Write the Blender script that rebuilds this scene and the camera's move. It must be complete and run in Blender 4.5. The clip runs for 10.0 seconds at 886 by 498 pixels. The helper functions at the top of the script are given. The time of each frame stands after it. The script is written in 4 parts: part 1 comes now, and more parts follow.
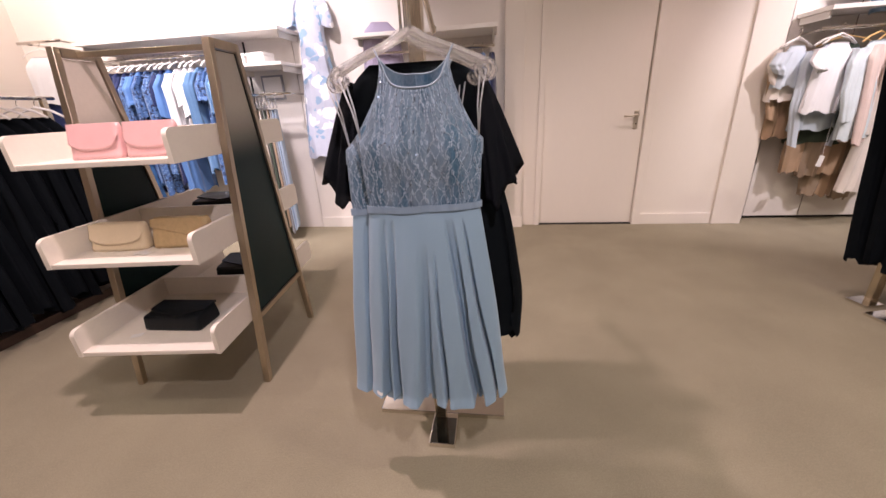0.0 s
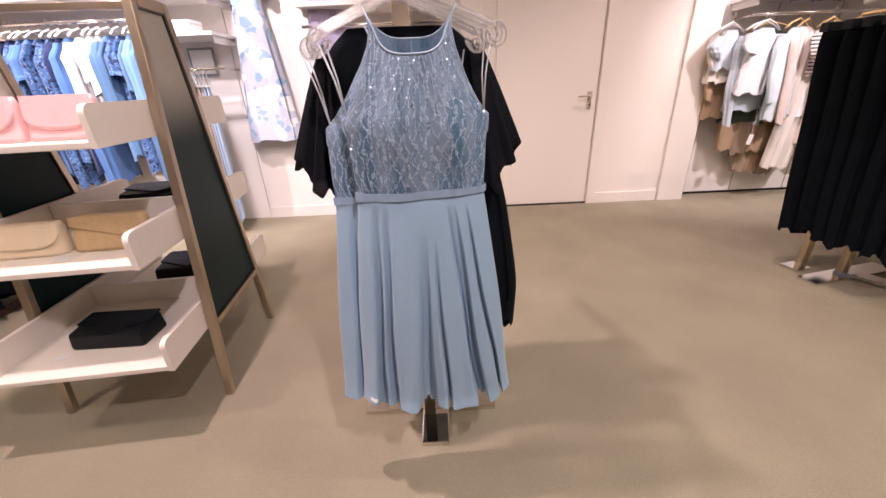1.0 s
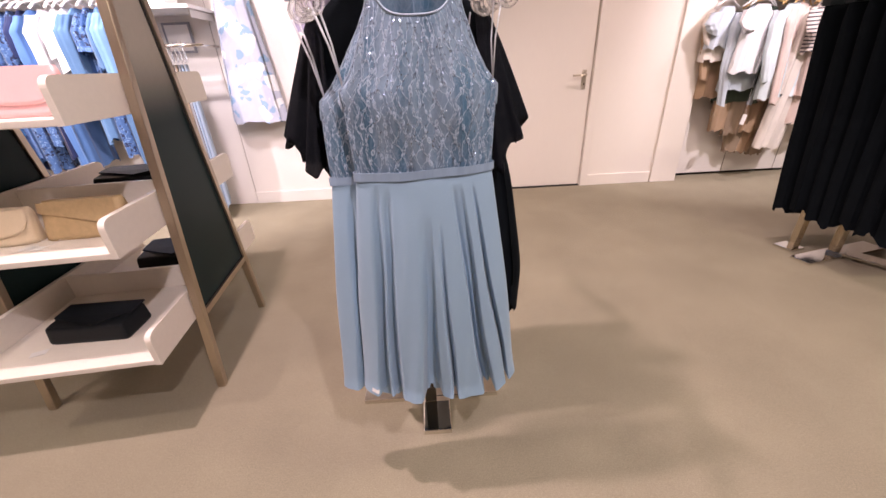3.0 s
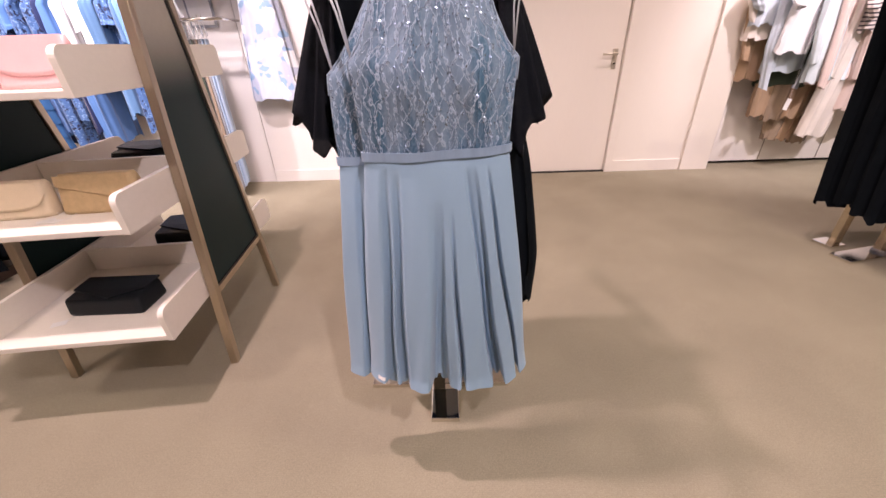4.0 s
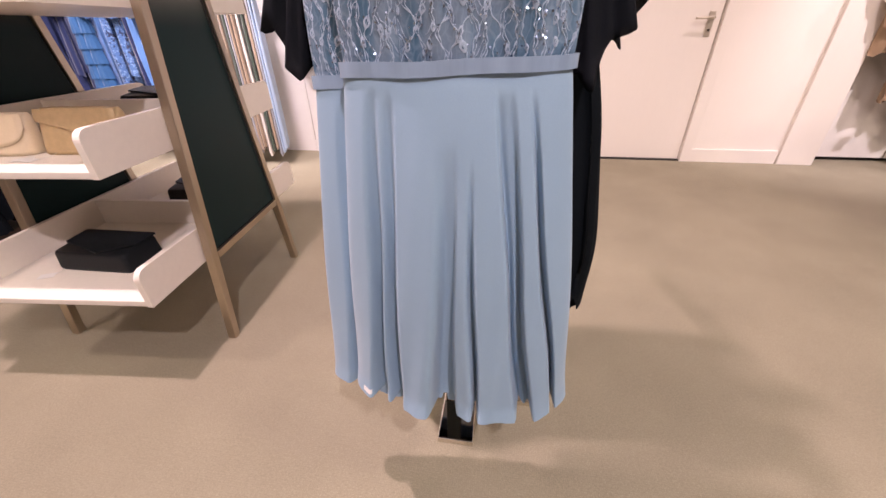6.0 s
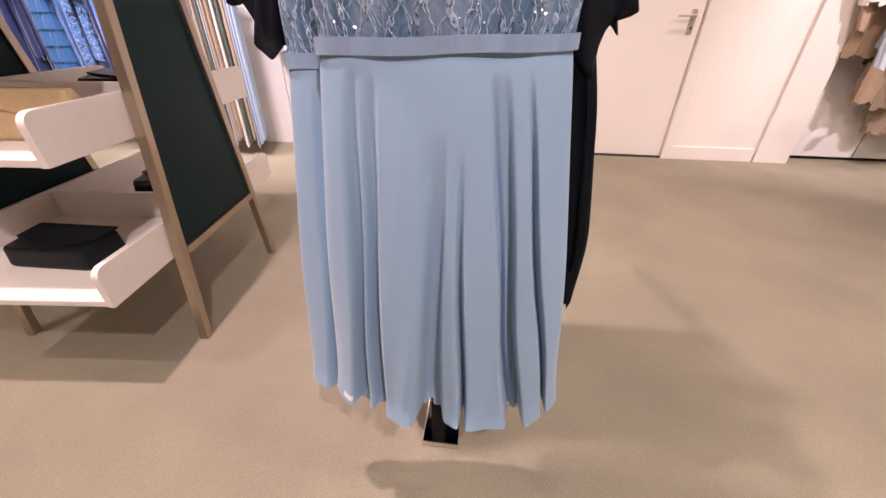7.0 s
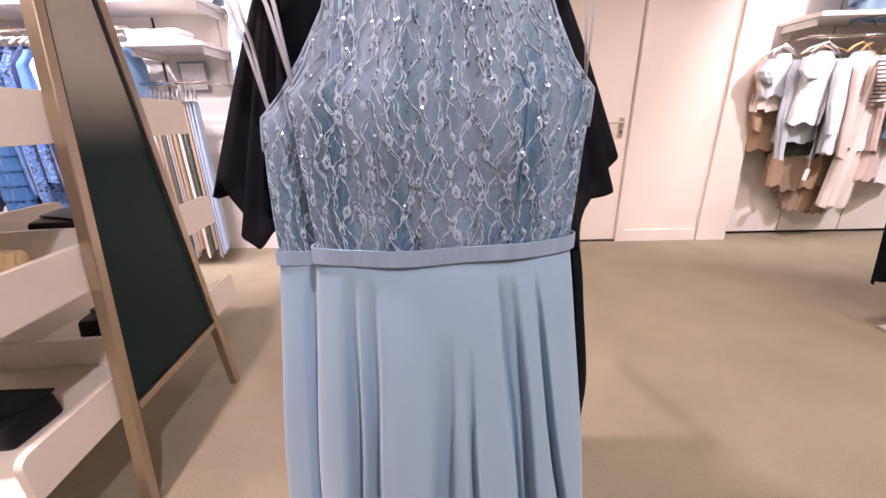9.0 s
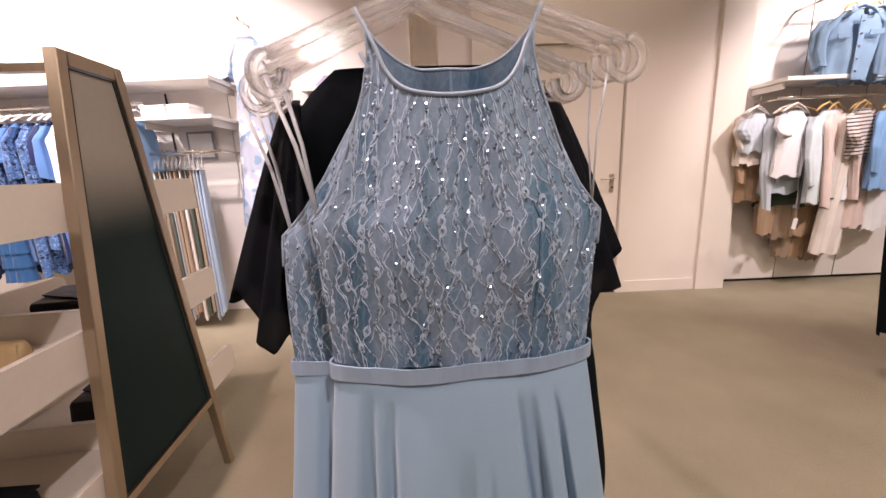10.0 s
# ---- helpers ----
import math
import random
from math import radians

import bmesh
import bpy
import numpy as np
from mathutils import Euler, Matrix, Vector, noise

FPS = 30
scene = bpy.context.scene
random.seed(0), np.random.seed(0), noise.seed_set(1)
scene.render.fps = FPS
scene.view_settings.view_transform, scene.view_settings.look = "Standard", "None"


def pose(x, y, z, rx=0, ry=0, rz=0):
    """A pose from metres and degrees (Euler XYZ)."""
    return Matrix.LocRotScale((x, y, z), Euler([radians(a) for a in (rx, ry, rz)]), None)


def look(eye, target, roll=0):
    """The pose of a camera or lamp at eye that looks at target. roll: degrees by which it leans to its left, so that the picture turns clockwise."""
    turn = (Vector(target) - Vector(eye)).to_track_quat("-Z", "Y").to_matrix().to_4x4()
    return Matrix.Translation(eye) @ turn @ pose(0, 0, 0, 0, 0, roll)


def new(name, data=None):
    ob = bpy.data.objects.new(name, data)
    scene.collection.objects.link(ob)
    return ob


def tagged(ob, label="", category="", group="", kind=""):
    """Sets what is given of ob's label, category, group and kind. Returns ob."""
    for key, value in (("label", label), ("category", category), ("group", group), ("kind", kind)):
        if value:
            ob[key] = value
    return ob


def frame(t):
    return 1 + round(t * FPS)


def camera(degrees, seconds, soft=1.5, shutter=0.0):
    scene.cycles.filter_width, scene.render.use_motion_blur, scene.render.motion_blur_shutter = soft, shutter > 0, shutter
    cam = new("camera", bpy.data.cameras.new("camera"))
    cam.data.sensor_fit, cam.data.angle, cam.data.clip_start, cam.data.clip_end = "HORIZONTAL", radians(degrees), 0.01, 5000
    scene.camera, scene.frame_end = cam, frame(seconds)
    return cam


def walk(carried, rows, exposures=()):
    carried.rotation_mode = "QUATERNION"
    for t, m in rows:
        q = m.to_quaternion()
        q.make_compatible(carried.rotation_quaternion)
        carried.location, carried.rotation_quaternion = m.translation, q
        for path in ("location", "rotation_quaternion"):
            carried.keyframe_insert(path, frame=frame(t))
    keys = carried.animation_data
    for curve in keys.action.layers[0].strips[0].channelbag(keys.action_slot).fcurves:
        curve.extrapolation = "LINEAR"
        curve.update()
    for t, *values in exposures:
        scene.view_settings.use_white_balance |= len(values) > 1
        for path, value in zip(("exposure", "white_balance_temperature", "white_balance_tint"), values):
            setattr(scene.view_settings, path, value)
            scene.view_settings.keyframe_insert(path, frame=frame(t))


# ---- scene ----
cam = camera(100.4, 10.0, 1.5)
PATH = [
    (0, (-0.161, 0.194, 1.197), (-0.431, 2.037, 0.468), -3.1),
    (0.5, (-0.238, 0.254, 1.186), (-0.304, 2.085, 0.385), -2.5),
    (1, (-0.297, 0.279, 1.181), (-0.294, 2.103, 0.362), -2.6),
    (1.5, (-0.322, 0.307, 1.167), (-0.248, 2.106, 0.297), -2.3),
    (2, (-0.33, 0.322, 1.164), (-0.273, 2.116, 0.282), -2.3),
    (3.5, (-0.333, 0.337, 1.152), (-0.281, 2.109, 0.226), -2.8),
    (4, (-0.317, 0.372, 1.142), (-0.36, 2.119, 0.17), -2.2),
    (4.5, (-0.3, 0.458, 1.098), (-0.483, 2.207, 0.143), -2.0),
    (5, (-0.292, 0.531, 1.05), (-0.536, 2.249, 0.056), -1.7),
    (5.5, (-0.273, 0.574, 1.017), (-0.573, 2.272, 0.002), -1.4),
    (7, (-0.285, 0.637, 0.975), (-0.476, 2.327, -0.077), 0.5),
    (7.5, (-0.312, 0.661, 0.984), (-0.461, 2.367, -0.051), 1.2),
    (8, (-0.32, 0.681, 1.012), (-0.455, 2.453, 0.095), 0.2),
    (8.5, (-0.326, 0.699, 1.062), (-0.422, 2.549, 0.307), -0.2),
    (9, (-0.338, 0.714, 1.093), (-0.356, 2.597, 0.42), -1.3),
    (9.5, (-0.345, 0.718, 1.136), (-0.335, 2.643, 0.592), -2.5),
    (10, (-0.358, 0.725, 1.168), (-0.352, 2.679, 0.739), -2.5),
]
walk(cam, [(t, look(eye, target, roll)) for t, eye, target, roll in PATH], [
    (0.0, -0.88, 6500, 10.5), (0.5, -0.62, 6450, 12.5), (1.0, -0.52, 6450, 13.5), (2.0, -0.5, 6450, 13.5), (4.0, -0.45, 6430, 14.5), (5.5, -0.29, 6430, 15), (7.5, -0.31, 6400, 16), (8.5, -0.27, 6380, 16),
    (9.4, -0.30, 6400, 13.5), (9.7, -0.44, 6450, 11), (10.0, -0.74, 6800, 10.5)])

# ---- world, lamps ----
world = bpy.data.worlds.new("shop_world")
scene.world = world
world.use_nodes = True
world.node_tree.nodes["Background"].inputs[0].default_value = (0.05, 0.05, 0.05, 1)
world.node_tree.nodes["Background"].inputs[1].default_value = 0.2

CEIL = 2.95
# x, y, aim x, aim y, aim z, watts, cone degrees, colour of the unseen ceiling spots
WARM, ROSE, COOL = (1.0, 0.80, 0.72), (1.0, 0.75, 0.77), (1.0, 0.86, 0.90)
OLIVE_WHITE = (1.0, 0.88, 0.67)
# Unseen lamps: some set by cast shadows, the rest added to brighten the room.
SPOTS = [
    (-1.22, 1.22, -1.0, 1.25, 0.0, 370, 130, ROSE),
    (2.0, 0.6, 1.4, 1.3, 0.1, 125, 125, OLIVE_WHITE),
    (0.35, -0.35, -0.4, 1.1, 0.70, 290, 105, COOL),
    (1.6, 2.6, 1.6, 2.7, 0.0, 128, 120, ROSE),
    (-2.9, 2.75, -2.9, 3.9, 1.9, 230, 110, COOL),
    (-2.95, 1.75, -2.95, 3.8, 1.1, 400, 62, COOL),
    (-1.75, 2.3, -1.95, 3.9, 1.3, 330, 80, COOL),
    (3.15, 1.95, 2.95, 3.95, 1.2, 430, 66, COOL),
    (3.0, 3.1, 3.0, 4.0, 2.1, 120, 110, COOL),
    (0.75, 2.75, 0.75, 3.9, 0.9, 32, 120, WARM),
    (-2.6, 0.35, -2.0, 1.3, 0.3, 150, 120, WARM),
    # added to brighten the west corner
    (-4.1, 2.7, -4.5, 3.7, 1.4, 230, 120, WARM),
    (2.9, 0.9, 2.7, 1.6, 0.0, 60, 120, WARM),
    # three added fill spots behind the viewpoint, for bounce and brighter reflections
    (-2.2, -2.0, -2.2, -2.2, 0.0, 60, 130, COOL),
    (0.4, -2.2, 0.4, -2.4, 0.0, 60, 130, COOL),
    (2.9, -1.8, 2.9, -2.0, 0.0, 60, 130, COOL),
]


def spot(x, y, ax, ay, az, watts, cone, colour):
    data = bpy.data.lights.new("spot_lamp", "SPOT")
    data.energy, data.spot_size, data.spot_blend = watts, radians(cone), 0.6
    data.color, data.shadow_soft_size = colour, 0.045
    ob = new("spot_lamp", data)
    ob.matrix_world = look((x, y, CEIL - 0.03), (ax, ay, az))


for row in SPOTS:
    spot(*row)


# ---- materials ----
def mat(name, colour, rough=0.6, metal=0.0, vary=0.12, scale=12.0, fine=180.0, bump=0.15, sheen=0.0, stretch=(1, 1, 1), spec=0.5, random_tint=0.0):
    """A procedural surface: base colour varied at two scales, with fine relief."""
    m = bpy.data.materials.new(name)
    m.use_nodes = True
    nt = m.node_tree
    b = nt.nodes["Principled BSDF"]
    co = nt.nodes.new("ShaderNodeTexCoord")
    mp = nt.nodes.new("ShaderNodeMapping")
    mp.inputs["Scale"].default_value = stretch
    nt.links.new(co.outputs["Object"], mp.inputs["Vector"])
    n1 = nt.nodes.new("ShaderNodeTexNoise")
    n1.inputs["Scale"].default_value, n1.inputs["Detail"].default_value = scale, 5
    n2 = nt.nodes.new("ShaderNodeTexNoise")
    n2.inputs["Scale"].default_value, n2.inputs["Detail"].default_value = fine, 3
    for n in (n1, n2):
        nt.links.new(mp.outputs["Vector"], n.inputs["Vector"])
    add = nt.nodes.new("ShaderNodeMath")
    add.operation = "ADD"
    nt.links.new(n1.outputs["Fac"], add.inputs[0])
    nt.links.new(n2.outputs["Fac"], add.inputs[1])
    ramp = nt.nodes.new("ShaderNodeMapRange")
    ramp.inputs["From Min"].default_value, ramp.inputs["From Max"].default_value = 0.6, 1.4
    ramp.inputs["To Min"].default_value, ramp.inputs["To Max"].default_value = 1 - vary, 1 + vary
    nt.links.new(add.outputs[0], ramp.inputs["Value"])
    hsv = nt.nodes.new("ShaderNodeHueSaturation")
    hsv.inputs["Color"].default_value = (*colour, 1)
    if random_tint:
        oi = nt.nodes.new("ShaderNodeObjectInfo")
        rr = nt.nodes.new("ShaderNodeMapRange")
        rr.inputs["To Min"].default_value, rr.inputs["To Max"].default_value = 1 - random_tint, 1 + random_tint
        nt.links.new(oi.outputs["Random"], rr.inputs["Value"])
        mul = nt.nodes.new("ShaderNodeMath")
        mul.operation = "MULTIPLY"
        nt.links.new(rr.outputs[0], mul.inputs[0])
        nt.links.new(ramp.outputs[0], mul.inputs[1])
        nt.links.new(mul.outputs[0], hsv.inputs["Value"])
    else:
        nt.links.new(ramp.outputs[0], hsv.inputs["Value"])
    nt.links.new(hsv.outputs["Color"], b.inputs["Base Color"])
    bp = nt.nodes.new("ShaderNodeBump")
    bp.inputs["Strength"].default_value, bp.inputs["Distance"].default_value = bump, 0.002
    nt.links.new(n2.outputs["Fac"], bp.inputs["Height"])
    nt.links.new(bp.outputs["Normal"], b.inputs["Normal"])
    b.inputs["Roughness"].default_value, b.inputs["Metallic"].default_value = rough, metal
    b.inputs["Specular IOR Level"].default_value = spec
    if sheen:
        b.inputs["Sheen Weight"].default_value, b.inputs["Sheen Roughness"].default_value = sheen, 0.4
    return m


def carpet_material():
    m = mat("carpet", (0.415, 0.372, 0.268), 0.95, vary=0.17, scale=2.6, fine=190, bump=0.5, spec=0.1)
    nt = m.node_tree
    b = nt.nodes["Principled BSDF"]
    co = [n for n in nt.nodes if n.type == "TEX_COORD"][0]
    w1 = nt.nodes.new("ShaderNodeTexWave")
    w1.bands_direction = "X"
    w1.inputs["Scale"].default_value, w1.inputs["Distortion"].default_value = 62, 9.0
    w2 = nt.nodes.new("ShaderNodeTexWave")
    w2.bands_direction = "Y"
    w2.inputs["Scale"].default_value, w2.inputs["Distortion"].default_value = 56, 9.0
    for w in (w1, w2):
        w.inputs["Detail"].default_value, w.inputs["Detail Scale"].default_value = 2, 6
        nt.links.new(co.outputs["Object"], w.inputs["Vector"])
    mul = nt.nodes.new("ShaderNodeMath")
    mul.operation = "MULTIPLY"
    nt.links.new(w1.outputs["Fac"], mul.inputs[0])
    nt.links.new(w2.outputs["Fac"], mul.inputs[1])
    bp = nt.nodes.new("ShaderNodeBump")
    bp.inputs["Strength"].default_value, bp.inputs["Distance"].default_value = 0.6, 0.003
    nt.links.new(mul.outputs[0], bp.inputs["Height"])
    nt.links.new(bp.outputs["Normal"], b.inputs["Normal"])
    mix = nt.nodes.new("ShaderNodeMix")
    mix.data_type, mix.blend_type = "RGBA", "MULTIPLY"
    mix.inputs["Factor"].default_value = 0.24
    old = b.inputs["Base Color"].links[0].from_socket
    nt.links.new(old, mix.inputs["A"])
    nt.links.new(mul.outputs[0], mix.inputs["B"])
    nt.links.new(mix.outputs["Result"], b.inputs["Base Color"])
    return m


def glass_material(name, colour=(1, 1, 1), rough=0.02):
    m = bpy.data.materials.new(name)
    m.use_nodes = True
    b = m.node_tree.nodes["Principled BSDF"]
    b.inputs["Base Color"].default_value = (*colour, 1)
    b.inputs["Transmission Weight"].default_value = 0.90
    b.inputs["Roughness"].default_value, b.inputs["IOR"].default_value = rough, 1.49
    nt = m.node_tree
    tr = nt.nodes.new("ShaderNodeBsdfTransparent")
    mx = nt.nodes.new("ShaderNodeMixShader")
    mx.inputs["Fac"].default_value = 0.5
    nt.links.new(b.outputs[0], mx.inputs[1])
    nt.links.new(tr.outputs[0], mx.inputs[2])
    nt.links.new(mx.outputs[0], nt.nodes["Material Output"].inputs["Surface"])
    return m


def pattern_material(name, ground, petal, leaf, scale=14.0, rough=0.7):
    """Printed cloth: large petals and leaves on a plain ground."""
    m = mat(name, ground, rough, vary=0.06, scale=20, fine=300, sheen=0.2)
    nt = m.node_tree
    b = nt.nodes["Principled BSDF"]
    co = nt.nodes.new("ShaderNodeTexCoord")
    warp = nt.nodes.new("ShaderNodeTexNoise")
    warp.inputs["Scale"].default_value, warp.inputs["Detail"].default_value = scale * 0.8, 4
    nt.links.new(co.outputs["Object"], warp.inputs["Vector"])
    mv = nt.nodes.new("ShaderNodeVectorMath")
    mv.operation = "MULTIPLY_ADD"
    mv.inputs[1].default_value = (0.22, 0.22, 0.16)
    nt.links.new(warp.outputs["Color"], mv.inputs[0])
    nt.links.new(co.outputs["Object"], mv.inputs[2])
    last = b.inputs["Base Color"].links[0].from_socket
    for k, (sc, lim, col) in enumerate(((scale * 1.1, 0.36, leaf), (scale * 0.7, 0.40, petal))):
        vo = nt.nodes.new("ShaderNodeTexVoronoi")
        vo.inputs["Scale"].default_value = sc
        nt.links.new(mv.outputs[0], vo.inputs["Vector"])
        st = nt.nodes.new("ShaderNodeMapRange")
        st.inputs["From Min"].default_value, st.inputs["From Max"].default_value = lim, lim - 0.04
        nt.links.new(vo.outputs["Distance"], st.inputs["Value"])
        mix = nt.nodes.new("ShaderNodeMix")
        mix.data_type = "RGBA"
        nt.links.new(st.outputs[0], mix.inputs["Factor"])
        nt.links.new(last, mix.inputs["A"])
        mix.inputs["B"].default_value = (*col, 1)
        last = mix.outputs["Result"]
    nt.links.new(last, b.inputs["Base Color"])
    return m


def striped_material(name, a, c, period):
    m = mat(name, a, 0.8, vary=0.06, sheen=0.2)
    nt = m.node_tree
    b = nt.nodes["Principled BSDF"]
    co = nt.nodes.new("ShaderNodeTexCoord")
    w = nt.nodes.new("ShaderNodeTexWave")
    w.bands_direction = "Z"
    w.inputs["Scale"].default_value = 0.314 / period
    nt.links.new(co.outputs["Object"], w.inputs["Vector"])
    st = nt.nodes.new("ShaderNodeMapRange")
    st.inputs["From Min"].default_value, st.inputs["From Max"].default_value = 0.62, 0.70
    nt.links.new(w.outputs["Fac"], st.inputs["Value"])
    mix = nt.nodes.new("ShaderNodeMix")
    mix.data_type = "RGBA"
    nt.links.new(st.outputs[0], mix.inputs["Factor"])
    nt.links.new(b.inputs["Base Color"].links[0].from_socket, mix.inputs["A"])
    mix.inputs["B"].default_value = (*c, 1)
    nt.links.new(mix.outputs["Result"], b.inputs["Base Color"])
    return m


def lace_material():
    """Blue-grey lining under a fine paler net."""
    m = mat("lace_lining", (0.215, 0.28, 0.38), 0.6, vary=0.10, scale=13, fine=260, sheen=0.35)
    nt = m.node_tree
    b = nt.nodes["Principled BSDF"]
    co = nt.nodes.new("ShaderNodeTexCoord")
    tall = nt.nodes.new("ShaderNodeMapping")
    tall.inputs["Scale"].default_value = (1, 1, 0.2)
    nt.links.new(co.outputs["Object"], tall.inputs["Vector"])
    patch = nt.nodes.new("ShaderNodeTexNoise")
    patch.inputs["Scale"].default_value, patch.inputs["Detail"].default_value = 26, 4
    nt.links.new(tall.outputs["Vector"], patch.inputs["Vector"])
    two = nt.nodes.new("ShaderNodeValToRGB")
    two.color_ramp.elements[0].position, two.color_ramp.elements[1].position = 0.38, 0.56
    two.color_ramp.elements[0].color, two.color_ramp.elements[1].color = (0.055, 0.138, 0.225, 1), (0.175, 0.25, 0.34, 1)
    nt.links.new(patch.outputs["Fac"], two.inputs["Fac"])
    hue = [n for n in nt.nodes if n.type == "HUE_SAT"][0]
    nt.links.new(two.outputs["Color"], hue.inputs["Color"])
    warp = nt.nodes.new("ShaderNodeTexNoise")
    warp.inputs["Scale"].default_value = 30
    nt.links.new(co.outputs["Object"], warp.inputs["Vector"])
    mv = nt.nodes.new("ShaderNodeVectorMath")
    mv.operation = "MULTIPLY_ADD"
    mv.inputs[1].default_value = (0.02, 0.02, 0.03)
    nt.links.new(warp.outputs["Color"], mv.inputs[0])
    nt.links.new(co.outputs["Object"], mv.inputs[2])
    mp = nt.nodes.new("ShaderNodeMapping")
    mp.inputs["Scale"].default_value = (1, 1, 0.45)
    nt.links.new(mv.outputs[0], mp.inputs["Vector"])
    vo = nt.nodes.new("ShaderNodeTexVoronoi")
    vo.feature = "DISTANCE_TO_EDGE"
    vo.inputs["Scale"].default_value = 95
    nt.links.new(mp.outputs["Vector"], vo.inputs["Vector"])
    st = nt.nodes.new("ShaderNodeMapRange")
    st.inputs["From Min"].default_value, st.inputs["From Max"].default_value = 0.10, 0.02
    st.inputs["To Max"].default_value = 0.22
    nt.links.new(vo.outputs["Distance"], st.inputs["Value"])
    mix = nt.nodes.new("ShaderNodeMix")
    mix.data_type = "RGBA"
    nt.links.new(st.outputs[0], mix.inputs["Factor"])
    nt.links.new(b.inputs["Base Color"].links[0].from_socket, mix.inputs["A"])
    mix.inputs["B"].default_value = (0.325, 0.42, 0.525, 1)
    nt.links.new(mix.outputs["Result"], b.inputs["Base Color"])
    return m


CARPET = carpet_material()
WALL = mat("wall_paint", (0.80, 0.74, 0.69), 0.75, vary=0.03, scale=1.5, fine=120, bump=0.08, spec=0.25)
BAY = mat("bay_panel", (0.82, 0.78, 0.74), 0.55, vary=0.03, scale=2, fine=90, bump=0.05)
JOINERY = mat("joinery_paint", (0.82, 0.765, 0.69), 0.45, vary=0.012, scale=4, fine=70, bump=0.06, stretch=(1, 1, 0.2))
CEILING = mat("ceiling_paint", (0.8, 0.77, 0.73), 0.9, vary=0.03, scale=2)
SHELF_WHITE = mat("shelf_lacquer", (0.80, 0.77, 0.73), 0.4, vary=0.03, scale=6, bump=0.04)
TRAY = mat("tray_lacquer", (0.80, 0.74, 0.66), 0.38, vary=0.03, scale=5, fine=60, bump=0.04)
BRONZE = mat("brushed_bronze", (0.50, 0.43, 0.335), 0.34, 1.0, vary=0.06, scale=9, fine=220, bump=0.10, stretch=(1, 1, 0.06))


def panel_fade_material():
    """Smoked panel colour that fades from dark green to taupe near the top."""
    m = mat("smoked_panel_fade", (0.2, 0.2, 0.2), 0.38, vary=0.04, scale=3, fine=60, bump=0.01, spec=0.12)
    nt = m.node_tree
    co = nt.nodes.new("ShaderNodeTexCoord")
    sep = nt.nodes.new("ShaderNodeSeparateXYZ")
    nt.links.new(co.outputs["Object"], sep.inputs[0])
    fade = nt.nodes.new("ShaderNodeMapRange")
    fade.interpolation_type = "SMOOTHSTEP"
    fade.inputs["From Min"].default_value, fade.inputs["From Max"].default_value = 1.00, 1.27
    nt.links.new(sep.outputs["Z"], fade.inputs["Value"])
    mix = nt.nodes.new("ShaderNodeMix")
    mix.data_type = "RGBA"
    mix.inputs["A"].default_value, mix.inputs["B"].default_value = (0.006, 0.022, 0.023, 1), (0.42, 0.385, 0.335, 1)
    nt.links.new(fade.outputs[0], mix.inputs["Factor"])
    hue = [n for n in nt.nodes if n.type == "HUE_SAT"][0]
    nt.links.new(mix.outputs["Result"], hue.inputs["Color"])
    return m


PANEL_FADE = panel_fade_material()
CHROME = mat("polished_steel", (0.72, 0.68, 0.62), 0.12, 1.0, vary=0.06, scale=5, bump=0.03)
MIRROR = mat("dark_reflection_steel", (0.16, 0.17, 0.17), 0.06, 1.0, vary=0.04, scale=5, bump=0.01)
GILT = mat("satin_steel_post", (0.62, 0.54, 0.42), 0.26, 1.0, vary=0.06, scale=5, stretch=(1, 1, 0.1), bump=0.05)
JOINT = mat("panel_joint_shadow", (0.22, 0.18, 0.15), 0.8)
GAP = mat("dark_gap", (0.02, 0.018, 0.016), 0.8)
CLEAR = glass_material("clear_acrylic")
LACE = lace_material()
CORD = mat("lace_cord", (0.385, 0.48, 0.605), 0.6, vary=0.12, scale=40, sheen=0.4)
SEQUIN = mat("sequin", (0.36, 0.44, 0.60), 0.22, 1.0, vary=0.05)
CHIFFON = mat("blue_chiffon", (0.285, 0.41, 0.535), 0.6, vary=0.04, scale=7, fine=620, bump=0.10, sheen=0.25, spec=0.2)
SATIN = mat("blue_satin", (0.27, 0.37, 0.50), 0.22, vary=0.12, spec=0.9, scale=14, fine=70, bump=0.5, sheen=0.2, stretch=(1, 1, 0.08))
STRAP = mat("strap_satin", (0.30, 0.375, 0.47), 0.5, vary=0.08, scale=30, sheen=0.2)
RIBBON = mat("pale_ribbon", (0.50, 0.51, 0.54), 0.5, vary=0.08, scale=30, sheen=0.2)
NICKEL = mat("satin_nickel", (0.70, 0.63, 0.53), 0.42, 0.9, vary=0.05)
BLACK = mat("black_chiffon", (0.0065, 0.0085, 0.011), 0.9, vary=0.25, scale=9, fine=500, bump=0.2, spec=0.04)


def sheer_material():
    """Thin black chiffon that lets some light through."""
    m = mat("sheer_black_chiffon", (0.006, 0.007, 0.010), 0.8, vary=0.25, scale=9, fine=500, bump=0.2, spec=0.12)
    nt = m.node_tree
    tr = nt.nodes.new("ShaderNodeBsdfTransparent")
    mx = nt.nodes.new("ShaderNodeMixShader")
    mx.inputs["Fac"].default_value = 0.10
    nt.links.new(nt.nodes["Principled BSDF"].outputs[0], mx.inputs[1])
    nt.links.new(tr.outputs[0], mx.inputs[2])
    nt.links.new(mx.outputs[0], nt.nodes["Material Output"].inputs["Surface"])
    return m


